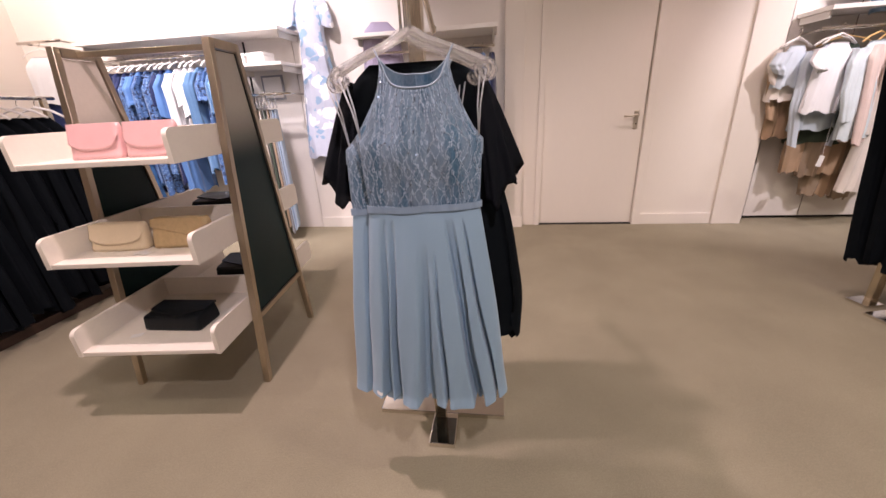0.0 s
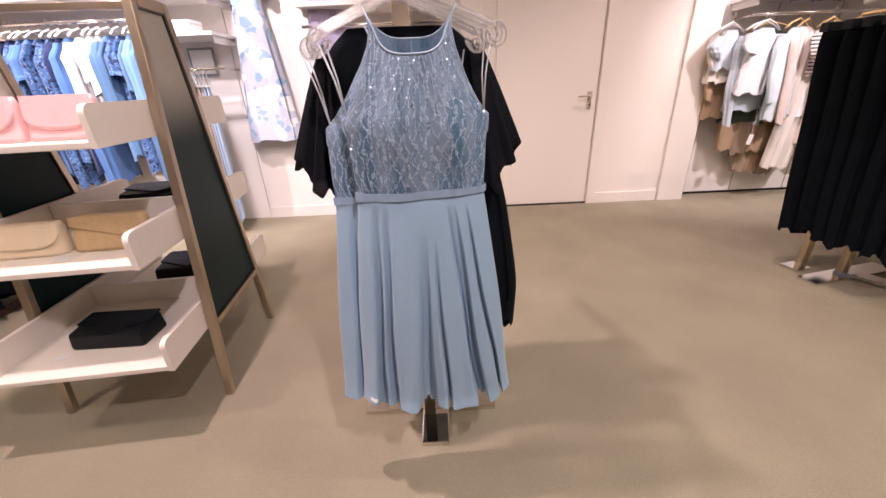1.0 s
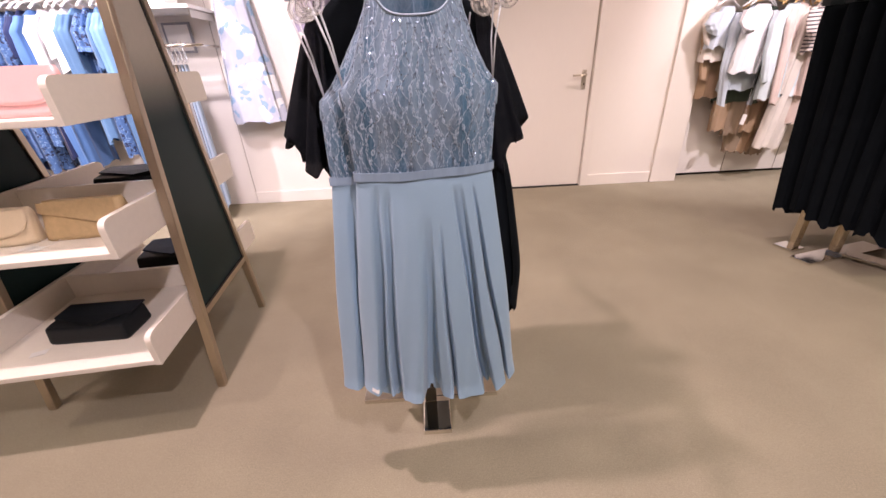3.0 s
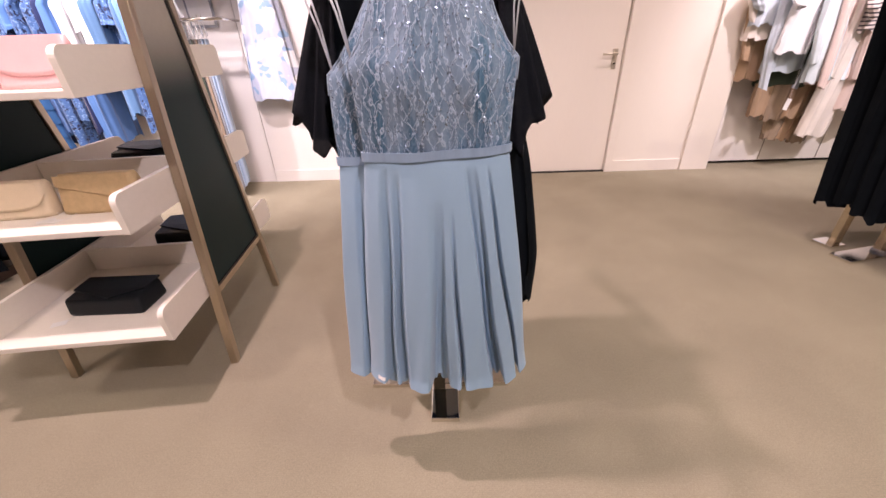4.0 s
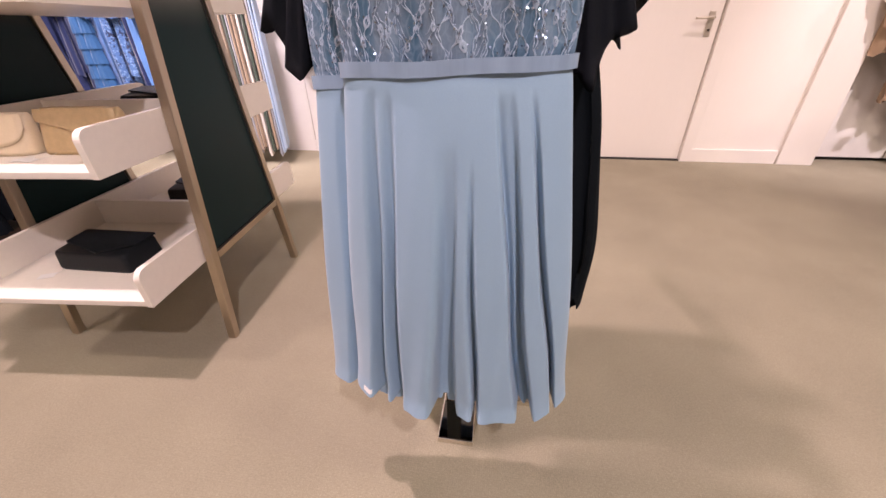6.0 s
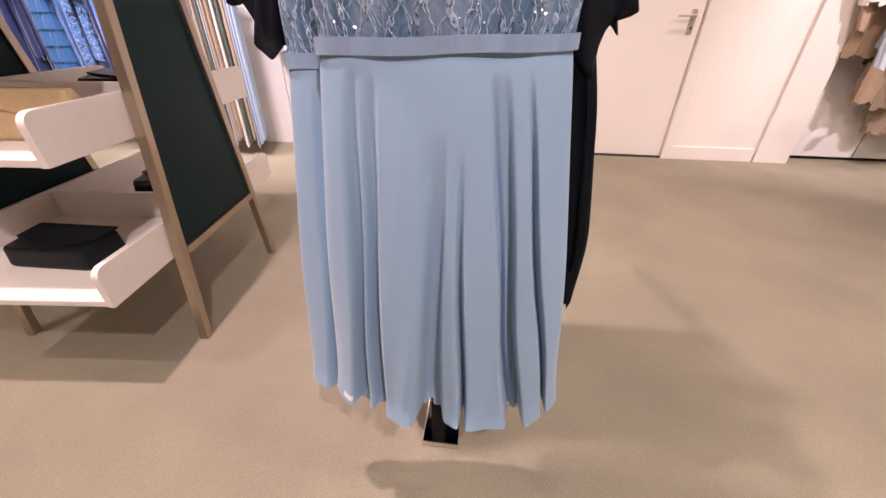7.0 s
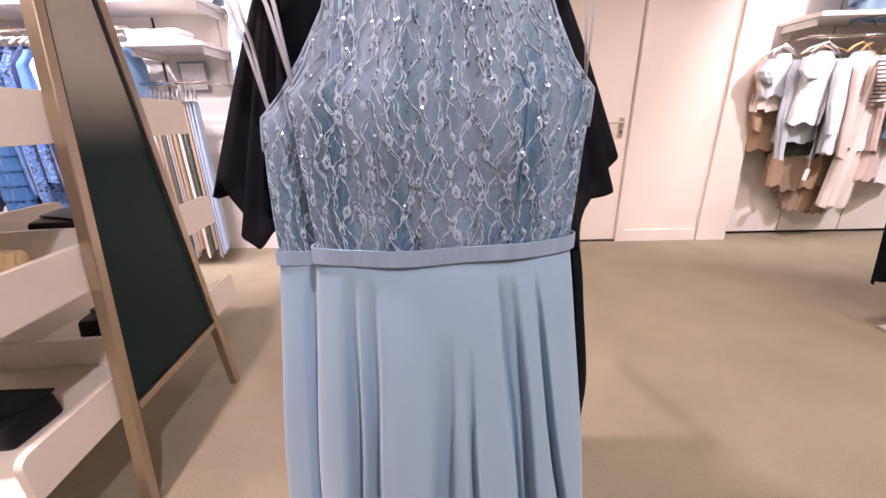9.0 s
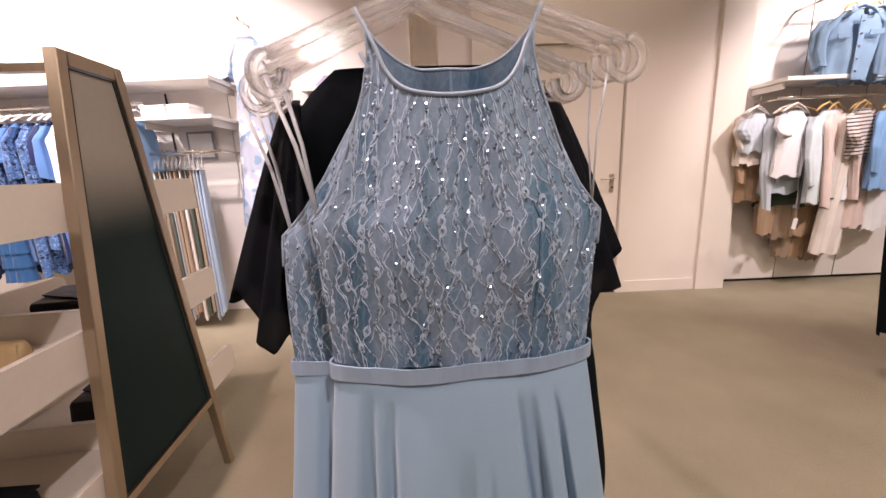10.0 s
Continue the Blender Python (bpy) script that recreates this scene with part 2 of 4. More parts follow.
SHEER = sheer_material()
BLACKBAG = mat("black_satin", (0.006, 0.0085, 0.011), 0.5, vary=0.2, scale=30, fine=600, bump=0.2, spec=0.25)
PINK = mat("pink_patent", (0.76, 0.45, 0.45), 0.28, vary=0.06, scale=20, fine=400, bump=0.15)
CREAM = mat("cream_leather", (0.70, 0.58, 0.40), 0.45, vary=0.06, scale=20, fine=300, bump=0.2)
GOLD = mat("gold_glitter_cloth", (0.56, 0.41, 0.22), 0.45, 0.2, vary=0.14, scale=60, fine=700, bump=0.4)
PLASTICWHITE = mat("white_plastic", (0.8, 0.77, 0.75), 0.35)
BLONDE = mat("pale_wood", (0.62, 0.40, 0.16), 0.45, vary=0.15, scale=8, stretch=(1, 8, 8))
TAG = mat("paper_tag", (0.82, 0.8, 0.78), 0.7, vary=0.03)
FLORAL = pattern_material("floral_print", (0.50, 0.54, 0.66), (0.84, 0.85, 0.88), (0.27, 0.41, 0.60), 9)
FLORALNAVY = pattern_material("navy_floral_print", (0.06, 0.14, 0.34), (0.01, 0.018, 0.06), (0.20, 0.33, 0.58), 26)


def cloth(name, colour, **k):
    return mat(name, colour, 0.8, vary=k.pop("vary", 0.1), scale=10, fine=400, bump=0.2, sheen=0.25, spec=0.3, **k)


NAVY, BLUE, SKY, DENIM = cloth("navy_cloth", (0.015, 0.025, 0.09)), cloth("mid_blue_cloth", (0.10, 0.22, 0.50)), cloth("pale_blue_cloth", (0.19, 0.36, 0.61)), cloth("blue_denim", (0.11, 0.22, 0.40), random_tint=0.3)
WHITE, IVORY, TAUPE, GREYC = cloth("white_cloth", (0.80, 0.80, 0.82), vary=0.04), cloth("ivory_cloth", (0.78, 0.72, 0.66)), cloth("taupe_cloth", (0.32, 0.24, 0.17)), cloth("grey_cloth", (0.30, 0.31, 0.34))
RUFFLE = cloth("ruffled_blue_cloth", (0.03, 0.105, 0.26))
JACKETDENIM = cloth("washed_jacket_denim", (0.22, 0.34, 0.48), random_tint=0.2)
PALEDENIM = cloth("pale_denim", (0.34, 0.44, 0.57))
AQUA, BLUSH, OLIVE, RED = cloth("aqua_cloth", (0.66, 0.75, 0.79)), cloth("blush_cloth", (0.70, 0.57, 0.52)), cloth("dark_olive_cloth", (0.05, 0.07, 0.05)), cloth("dark_red_cloth", (0.18, 0.01, 0.02))
STRIPE = striped_material("striped_knit", (0.66, 0.58, 0.54), (0.06, 0.05, 0.06), 0.028)


# ---- building helpers ----
def part(name, bm, material, parent=None, label="", smooth=False):
    me = bpy.data.meshes.new(name)
    bm.normal_update()
    bm.to_mesh(me)
    bm.free()
    me.materials.append(material)
    if smooth:
        for p in me.polygons:
            p.use_smooth = True
    ob = new(name, me)
    ob.parent = parent
    if label:
        ob["label"] = label
    return ob


def thing(name, label, category, m=None, group=""):
    ob = tagged(new(name), label, category, group)
    ob.empty_display_size = 0.1
    if m is not None:
        ob.matrix_basis = m
    return ob


def add_box(bm, x0, x1, y0, y1, z0, z1, bevel=0.0):
    made = bmesh.ops.create_cube(bm, size=1.0)["verts"]
    for v in made:
        v.co = Vector((x0 + (v.co.x + 0.5) * (x1 - x0), y0 + (v.co.y + 0.5) * (y1 - y0), z0 + (v.co.z + 0.5) * (z1 - z0)))
    if bevel:
        edges = list({e for v in made for e in v.link_edges})
        bmesh.ops.bevel(bm, geom=edges, offset=bevel, segments=2, affect="EDGES", profile=0.6)
    return bm


def box(x0, x1, y0, y1, z0, z1, bevel=0.0):
    return add_box(bmesh.new(), x0, x1, y0, y1, z0, z1, bevel)


def add_tube(bm, pts, r, n=6, closed=False, flat=1.0, hint=None):
    """A tube through the points; r is a number or one radius a point."""
    pts = [Vector(p) for p in pts]
    rings = []
    count = len(pts)
    side = None
    for i, p in enumerate(pts):
        a = pts[(i - 1) % count] if (closed or i) else p
        b = pts[(i + 1) % count] if (closed or i < count - 1) else p
        d = (b - a).normalized()
        if side is None:
            side = Vector(hint) if hint else d.orthogonal().normalized()
        side = (side - d * side.dot(d)).normalized()
        up = d.cross(side)
        rr = r[i] if isinstance(r, (list, tuple)) else r
        rings.append([bm.verts.new(p + side * math.cos(2 * math.pi * k / n) * rr + up * math.sin(2 * math.pi * k / n) * rr * flat) for k in range(n)])
    for i in range(count if closed else count - 1):
        a, b = rings[i], rings[(i + 1) % count]
        for k in range(n):
            bm.faces.new((a[k], a[(k + 1) % n], b[(k + 1) % n], b[k]))
    if not closed:
        bm.faces.new(rings[0][::-1])
        bm.faces.new(rings[-1])
    return bm


def tube(pts, r, n=6, closed=False, flat=1.0):
    return add_tube(bmesh.new(), pts, r, n, closed, flat)


def add_grid(bm, f, nu, nv, wrap=False):
    """Quads over f(i / nu, j / nv)."""
    cols = nu if wrap else nu + 1
    vs = [[bm.verts.new(f(i / nu, j / nv)) for i in range(cols)] for j in range(nv + 1)]
    for j in range(nv):
        for i in range(nu):
            k = (i + 1) % cols
            bm.faces.new((vs[j][i], vs[j][k], vs[j + 1][k], vs[j + 1][i]))
    return vs


def lerp(a, b, t):
    return a + (b - a) * t


def table(rows, t):
    """Smooth reading of rows (key, value...) at key t."""
    if t <= rows[0][0]:
        return rows[0][1:]
    for a, b in zip(rows, rows[1:]):
        if t <= b[0]:
            k = (t - a[0]) / (b[0] - a[0])
            return tuple(lerp(p, q, k) for p, q in zip(a[1:], b[1:]))
    return rows[-1][1:]


def smooth_table(rows, t):
    """As table, but rounded from row to row."""
    h = 0.04
    near = [table(rows, t + d) for d in (-h, -h / 2, 0.0, h / 2, h)]
    return tuple(sum(c) / 5 for c in zip(*near))


def slab(name, x0, x1, y0, y1, z0, z1, material, label, category, bevel=0.0):
    return tagged(part(name, box(x0, x1, y0, y1, z0, z1, bevel), material), label, category, kind="structure")


# ---- room ----
BACK = 3.9
slab("floor", -5.2, 5.2, -3.6, 4.3, -0.12, 0.0, CARPET, "beige woven carpet covering the shop floor", "floor")
slab("ceiling", -5.2, 5.2, -3.6, 4.3, CEIL, CEIL + 0.15, CEILING, "plain pale painted shop ceiling", "ceiling")
slab("wall_west", -5.2, -4.95, -3.6, 4.3, 0, CEIL, WALL, "cream painted side wall", "wall")
slab("wall_east", 5.0, 5.2, -3.6, 4.3, 0, CEIL, WALL, "cream painted side wall", "wall")
slab("wall_south", -4.95, 5.0, -3.6, -3.4, 0, CEIL, WALL, "cream painted wall behind", "wall")
slab("wall_north_west", -4.95, -2.03, BACK, 4.3, 0, CEIL, BAY, "white display bay wall panel", "wall")
slab("wall_north_bay", -2.022, -0.06, BACK, 4.3, 0, CEIL, BAY, "white wall panel behind hanging dresses", "wall")
slab("wall_seam", -2.03, -2.022, BACK + 0.012, 4.3, 0, CEIL, JOINT, "narrow dark joint between wall panels", "joint")
slab("wall_north_door_left", 0.11, 0.25, BACK, 4.3, 0, CEIL, JOINERY, "cream panelled wall beside the door", "wall")
slab("wall_north_over_door", 0.25, 1.25, BACK, 4.3, 2.135, CEIL, JOINERY, "cream wall above the door", "wall")
slab("wall_north_panel", 1.25, 1.905, BACK, 4.3, 0, CEIL, JOINERY, "plain cream wall panel beside the door", "wall")
slab("pilaster_west", -0.06, 0.11, BACK - 0.06, 4.3, 0, CEIL, JOINERY, "cream pilaster between display bay and door", "pilaster", 0.004)
slab("wall_reveal_east", 2.16, 2.262, 4.03, 4.3, 0, CEIL, BAY, "white wall strip beside the display bay", "wall")
slab("pilaster_east", 1.905, 2.16, BACK - 0.025, 4.3, 0, CEIL, JOINERY, "cream pilaster beside the display bay", "pilaster", 0.004)
slab("wall_seam_east", 2.262, 2.269, 4.045, 4.3, 0.0, CEIL, JOINT, "dark joint beside the display bay", "joint")
slab("wall_north_east", 2.269, 5.0, 4.03, 4.3, 0.03, CEIL, BAY, "white display bay wall panel", "wall")
slab("shadow_gap_east", 2.269, 5.0, 4.06, 4.3, 0.0, 0.03, GAP, "dark recessed joint under the wall panel", "joint")
slab("baseboard_panel", 1.262, 1.895, BACK - 0.014, BACK - 0.001, 0, 0.105, JOINERY, "cream painted baseboard", "baseboard", 0.003)
slab("baseboard_pilaster", -0.075, 0.125, BACK - 0.075, BACK - 0.061, 0, 0.105, JOINERY, "cream painted baseboard", "baseboard", 0.003)
slab("baseboard_bay", -2.02, -0.09, BACK - 0.014, BACK - 0.001, 0, 0.11, SHELF_WHITE, "white painted baseboard", "baseboard", 0.003)

# door with frame and handle
door = tagged(part("door_1", box(0.302, 1.182, BACK + 0.02, BACK + 0.062, 0.012, 2.081, 0.002), JOINERY), "closed plain cream flush door", "door", kind="structure")
slab("door_casing_left", 0.25, 0.298, BACK - 0.018, BACK + 0.09, 0, 2.135, JOINERY, "cream painted door casing", "trim", 0.003)
slab("door_casing_right", 1.187, 1.262, BACK - 0.018, BACK + 0.09, 0, 2.135, JOINERY, "cream painted door casing", "trim", 0.003)
slab("door_casing_top", 0.298, 1.187, BACK - 0.018, BACK + 0.09, 2.085, 2.135, JOINERY, "cream painted door casing", "trim", 0.003)
slab("door_threshold", 0.298, 1.187, BACK + 0.0, BACK + 0.09, 0.0, 0.009, GAP, "dark gap under the door", "joint")
slab("door_back", 0.25, 1.25, BACK + 0.13, 4.3, 0.0, 2.15, GAP, "dark space behind the door", "wall")
handle = part("door_handle", box(1.098, 1.136, BACK + 0.010, BACK + 0.0195, 0.905, 1.06, 0.003), NICKEL, door, "satin steel lever handle on a plate")
part("lever", tube([(1.117, BACK + 0.012, 1.02), (1.117, BACK - 0.035, 1.02), (1.105, BACK - 0.045, 1.02), (0.995, BACK - 0.045, 1.018)], 0.0085, 8), NICKEL, handle, smooth=True)
part("keyhole", tube([(1.117, BACK + 0.012, 0.945), (1.117, BACK + 0.004, 0.945)], 0.008, 10), CHROME, handle)

# a trim ring at each spot, all out of view
for x, y, *_ in SPOTS:
    dl = thing("downlight", "unseen recessed ceiling downlight", "ceiling light", pose(x, y, CEIL), "ceiling downlights")
    ring = [(math.cos(a) * 0.07, math.sin(a) * 0.07, -0.004) for a in [k * math.pi / 12 for k in range(24)]]
    part("trim_ring", tube(ring, 0.008, 6, True), SHELF_WHITE, dl, smooth=True)


# ---- tray display unit ----
UNIT = pose(-1.578, 1.752, 0, 0, 0, 5.6)


def leg_y(z):
    """Half distance between the two legs of an end frame at height z."""
    return lerp(0.30, 0.105, z / 1.484)


def end_frame(sign, parent):
    x0, x1 = (0.299, 0.329) if sign > 0 else (-0.329, -0.299)
    for s in (-1, 1):
        bm = bmesh.new()
        a = [(x0, s * (leg_y(0) - 0.03), 0), (x1, s * (leg_y(0) - 0.03), 0), (x1, s * leg_y(0), 0), (x0, s * leg_y(0), 0)]
        b = [(x0, s * (leg_y(1.484) - 0.03), 1.484), (x1, s * (leg_y(1.484) - 0.03), 1.484), (x1, s * leg_y(1.484), 1.484), (x0, s * leg_y(1.484), 1.484)]
        va, vb = [bm.verts.new(p) for p in a], [bm.verts.new(p) for p in b]
        for k in range(4):
            bm.faces.new((va[k], va[(k + 1) % 4], vb[(k + 1) % 4], vb[k]))
        bm.faces.new(va[::-1])
        bm.faces.new(vb)
        bmesh.ops.recalc_face_normals(bm, faces=bm.faces)
        bmesh.ops.bevel(bm, geom=list(bm.edges), offset=0.002, segments=1, affect="EDGES")
        part("leg", bm, BRONZE, parent)
    part("top_rail", box(x0, x1, -leg_y(1.484) + 0.031, leg_y(1.484) - 0.031, 1.449, 1.484, 0.002), BRONZE, parent)
    part("bottom_rail", box(x0, x1, -leg_y(0.34) + 0.031, leg_y(0.34) - 0.031, 0.315, 0.340, 0.002), BRONZE, parent)
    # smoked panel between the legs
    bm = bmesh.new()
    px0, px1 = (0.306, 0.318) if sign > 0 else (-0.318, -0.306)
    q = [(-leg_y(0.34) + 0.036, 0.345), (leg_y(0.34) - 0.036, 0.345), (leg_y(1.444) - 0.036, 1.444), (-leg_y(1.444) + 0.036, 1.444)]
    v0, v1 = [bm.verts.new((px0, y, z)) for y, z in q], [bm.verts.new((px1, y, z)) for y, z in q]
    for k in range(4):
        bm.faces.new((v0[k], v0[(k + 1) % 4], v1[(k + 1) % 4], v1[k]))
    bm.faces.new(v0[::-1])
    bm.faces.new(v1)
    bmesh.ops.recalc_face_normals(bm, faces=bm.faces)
    panel = part("end_panel", bm, PANEL_FADE, parent, "smoked panel fading from taupe to dark green")
    bm = bmesh.new()
    xx = px1 + 0.002 if sign > 0 else px0 - 0.002
    add_tube(bm, [(xx, y, z) for y, z in q], 0.004, 4, True)
    part("bead", bm, GAP, panel)


def tray(parent, z, depth):
    """A two-sided tray: floor, two side cheeks with rounded ends and a cross divider."""
    w, h = 0.296, 0.118
    tr = part("tray", box(-w + 0.018, w - 0.018, -depth + 0.003, depth - 0.003, z, z + 0.019, 0.003), TRAY, parent)
    for s in (-1, 1):
        bm = bmesh.new()
        r = 0.028
        prof = [(-depth, z), (depth, z)]
        prof += [(depth - r + r * math.cos(a), z + h - r + r * math.sin(a)) for a in [k * math.pi / 12 for k in range(7)]]
        prof += [(-depth + r - r * math.sin(a), z + h - r + r * math.cos(a)) for a in [k * math.pi / 12 for k in range(7)]]
        xa, xb = (w - 0.018, w) if s > 0 else (-w, -w + 0.018)
        v0, v1 = [bm.verts.new((xa, y, zz)) for y, zz in prof], [bm.verts.new((xb, y, zz)) for y, zz in prof]
        n = len(prof)
        for k in range(n):
            bm.faces.new((v0[k], v0[(k + 1) % n], v1[(k + 1) % n], v1[k]))
        bm.faces.new(v0[::-1])
        bm.faces.new(v1)
        bmesh.ops.recalc_face_normals(bm, faces=bm.faces)
        part("cheek", bm, TRAY, tr)
    part("divider", box(-w + 0.019, w - 0.019, -0.009, 0.009, z + 0.019, z + h - 0.003, 0.002), TRAY, tr)


unit = thing("display_unit", "A-frame bronze display unit with three white two-sided trays", "display stand", UNIT)
end_frame(1, unit)
end_frame(-1, unit)
part("ridge_bar", box(-0.299, 0.299, -0.012, 0.012, 1.454, 1.476, 0.002), BRONZE, unit)
TRAYS = [(0.318, 0.500), (0.690, 0.466), (1.054, 0.432)]
for z, d in TRAYS:
    tray(unit, z, d)


def clutch(label, x, y, z, w, h, d, material, flap="round", lean=0.0, group="", turn=0.0):
    """A clutch bag lying or standing in a tray: soft body, flap and gusset."""
    bag = thing("clutch_bag", label, "clutch bag", UNIT @ pose(x, y, z, 0, 0, turn), group)
    bm = bmesh.new()

    def body(u, v):
        a = 2 * math.pi * u
        k = abs(math.cos(a)) ** 0.35 * math.copysign(1, math.cos(a)), abs(math.sin(a)) ** 0.6 * math.copysign(1, math.sin(a))
        zz = lerp(0.0, h, v)
        thick = d * (0.5 - 0.16 * v) * (1 - 0.5 * max(0, v - 0.85) / 0.15)
        crown = 1 - 0.04 * v - 0.05 * max(0, v - 0.85) / 0.15
        return Vector((k[0] * w / 2 * crown, k[1] * thick + lean * v * d, zz + 0.004 * noise.noise(Vector((k[0] * 3, k[1] * 2, v * 3 + x * 9)))))

    vs = add_grid(bm, body, 36, 9, True)
    bm.faces.new(vs[0][::-1])
    bm.faces.new(vs[-1])
    part("bag_body", bm, material, bag, smooth=True)
    bm = bmesh.new()

    def flap_f(u, v):
        px = lerp(-1, 1, u)
        drop = {"round": 0.35 + 0.42 * math.sqrt(max(0, 1 - abs(px) ** 3)), "point": 0.15 + 0.62 * (1 - abs(px)), "slant": 0.25 + 0.5 * (px + 1) / 2}[flap]
        zz = h * (1.012 - drop * v)
        t = zz / h
        y0 = -d * (0.5 - 0.16 * t) * (0.72 if abs(px) > 0.97 else 1.0) - 0.004 + lean * t * d
        return Vector((px * w / 2 * (0.985 - 0.03 * t), y0, zz))

    front = add_grid(bm, flap_f, 28, 8)
    back = [bm.verts.new(v.co + Vector((0, 0.0035, 0))) for v in front[-1]]
    for k in range(28):
        bm.faces.new((front[-1][k], front[-1][k + 1], back[k + 1], back[k]))
    part("flap", bm, material, bag, smooth=True)
    return bag


def flat_clutch(label, x, y, z, w, d, h, material, turn=0.0):
    """A soft bag lying flat, its flap folded across the top."""
    bag = thing("clutch_bag", label, "clutch bag", UNIT @ pose(x, y, z, 0, 0, turn))
    bm = bmesh.new()

    def body(u, v):
        a = 2 * math.pi * u
        k = abs(math.cos(a)) ** 0.14 * math.copysign(1, math.cos(a)), abs(math.sin(a)) ** 0.14 * math.copysign(1, math.sin(a))
        bulge = 1 - 0.05 * v - 0.03 * max(0, abs(2 * v - 1) - 0.8) / 0.2
        slope = h * (0.88 + 0.12 * (k[1] + 1) / 2)
        return Vector((k[0] * w / 2 * bulge, k[1] * d / 2 * bulge, slope * v + 0.003 * v * noise.noise(Vector((k[0] * 2.2, k[1] * 2, 7)))))

    vs = add_grid(bm, body, 40, 8, True)
    bm.faces.new(vs[0][::-1])
    bm.faces.new(vs[-1])
    part("bag_body", bm, material, bag, smooth=True)
    bm = bmesh.new()
    q = [(-w * 0.485, d * 0.47, h * 1.005), (w * 0.485, d * 0.47, h * 1.005), (w * 0.47, -d * 0.1, h * 0.97), (w * 0.12, -d * 0.46, h * 0.90), (-w * 0.47, -d * 0.1, h * 0.97)]
    lo, hi = [bm.verts.new(p) for p in q], [bm.verts.new((px, py, pz + 0.006)) for px, py, pz in q]
    for k in range(5):
        bm.faces.new((lo[k], lo[(k + 1) % 5], hi[(k + 1) % 5], hi[k]))
    bm.faces.new(hi)
    bm.faces.new(lo[::-1])
    bmesh.ops.recalc_face_normals(bm, faces=bm.faces)
    part("flap", bm, material, bag)
    return bag


F1, F2, F3 = [z + 0.0195 for z, _ in reversed(TRAYS)]
clutch("glossy pale pink patent clutch bag with a rounded flap", -0.055, -0.325, F1, 0.195, 0.122, 0.06, PINK, "round", 0.35, "pink clutch bags")
clutch("glossy pale pink patent clutch bag with a rounded flap", 0.150, -0.318, F1, 0.195, 0.122, 0.06, PINK, "round", 0.35, "pink clutch bags")
clutch("cream leather clutch bag with a curved flap", -0.13, -0.30, F2, 0.235, 0.105, 0.075, CREAM, "round", 0.25)
clutch("gold glitter cloth clutch bag with a slanted flap", 0.125, -0.285, F2, 0.245, 0.115, 0.075, GOLD, "slant", 0.25)
flat_clutch("black satin clutch bag lying in the bottom tray", 0.0, -0.285, F3, 0.27, 0.14, 0.072, BLACKBAG, -4)
flat_clutch("black satin clutch bag lying in the rear of the middle tray", 0.02, 0.19, F2, 0.26, 0.16, 0.10, BLACKBAG, 3)
flat_clutch("black satin clutch bag lying in the rear of the middle tray", 0.14, 0.33, F2, 0.2, 0.1, 0.07, BLACKBAG, 2)
flat_clutch("black satin clutch bag lying in the rear of the bottom tray", 0.02, 0.24, F3, 0.26, 0.2, 0.09, BLACKBAG, 3)


def bag_tag(x, y, z, turn):
    tg = thing("price_tag", "small white paper price tag beside a bag", "price tag", UNIT @ pose(x, y, z, 0, 0, turn), "bag price tags")
    part("card", box(-0.022, 0.022, -0.014, 0.014, 0.0005, 0.0015), TAG, tg)
    part("string", tube([(0.02, 0, 0.001), (0.035, 0.02, 0.004), (0.03, 0.05, 0.006)], 0.0006, 4), TAG, tg)


bag_tag(-0.14, -0.385, F3, 20)
bag_tag(-0.005, -0.365, F2, 40)
bag_tag(0.02, -0.372, F2, -10)

# ---- garment rack with the blue dresses ----
PX, PY = -0.372, 1.345
rack = thing("garment_rack", "polished steel four-way garment rack on a flat cross base", "clothes rack", pose(PX, PY, 0))
part("base_bar", box(-0.255, 0.255, 0.0, 0.10, 0.0, 0.02, 0.002), CHROME, rack)
foot = part("base_foot", box(-0.028, 0.070, -0.150, -0.001, 0.0, 0.02, 0.002), CHROME, rack)
# darkened steel colour stands for the black dresses mirrored in the foot
part("foot_reflection", box(-0.024, 0.066, -0.146, -0.027, 0.0203, 0.0215), MIRROR, foot, "dark sheet in place of the dresses' reflection")
part("base_foot", box(-0.028, 0.070, 0.101, 0.30, 0.0, 0.02, 0.002), CHROME, rack)
part("post", box(-0.021, 0.021, -0.025, 0.017, 0.020, 1.62, 0.002), GILT, rack)
part("arm", tube([(0, -0.02, 1.56), (0, -0.10, 1.545), (0, -0.34, 1.44), (0, -0.352, 1.455)], 0.010, 8), GILT, rack, smooth=True)
part("arm", tube([(0, 0.017, 1.56), (0, 0.10, 1.545), (0, 0.34, 1.44), (0, 0.352, 1.455)], 0.010, 8), GILT, rack, smooth=True)


def arm_z(y):
    """Top of the front arm at depth y."""
    return lerp(1.545, 1.44, (PY - 0.10 - y) / 0.24) + 0.011


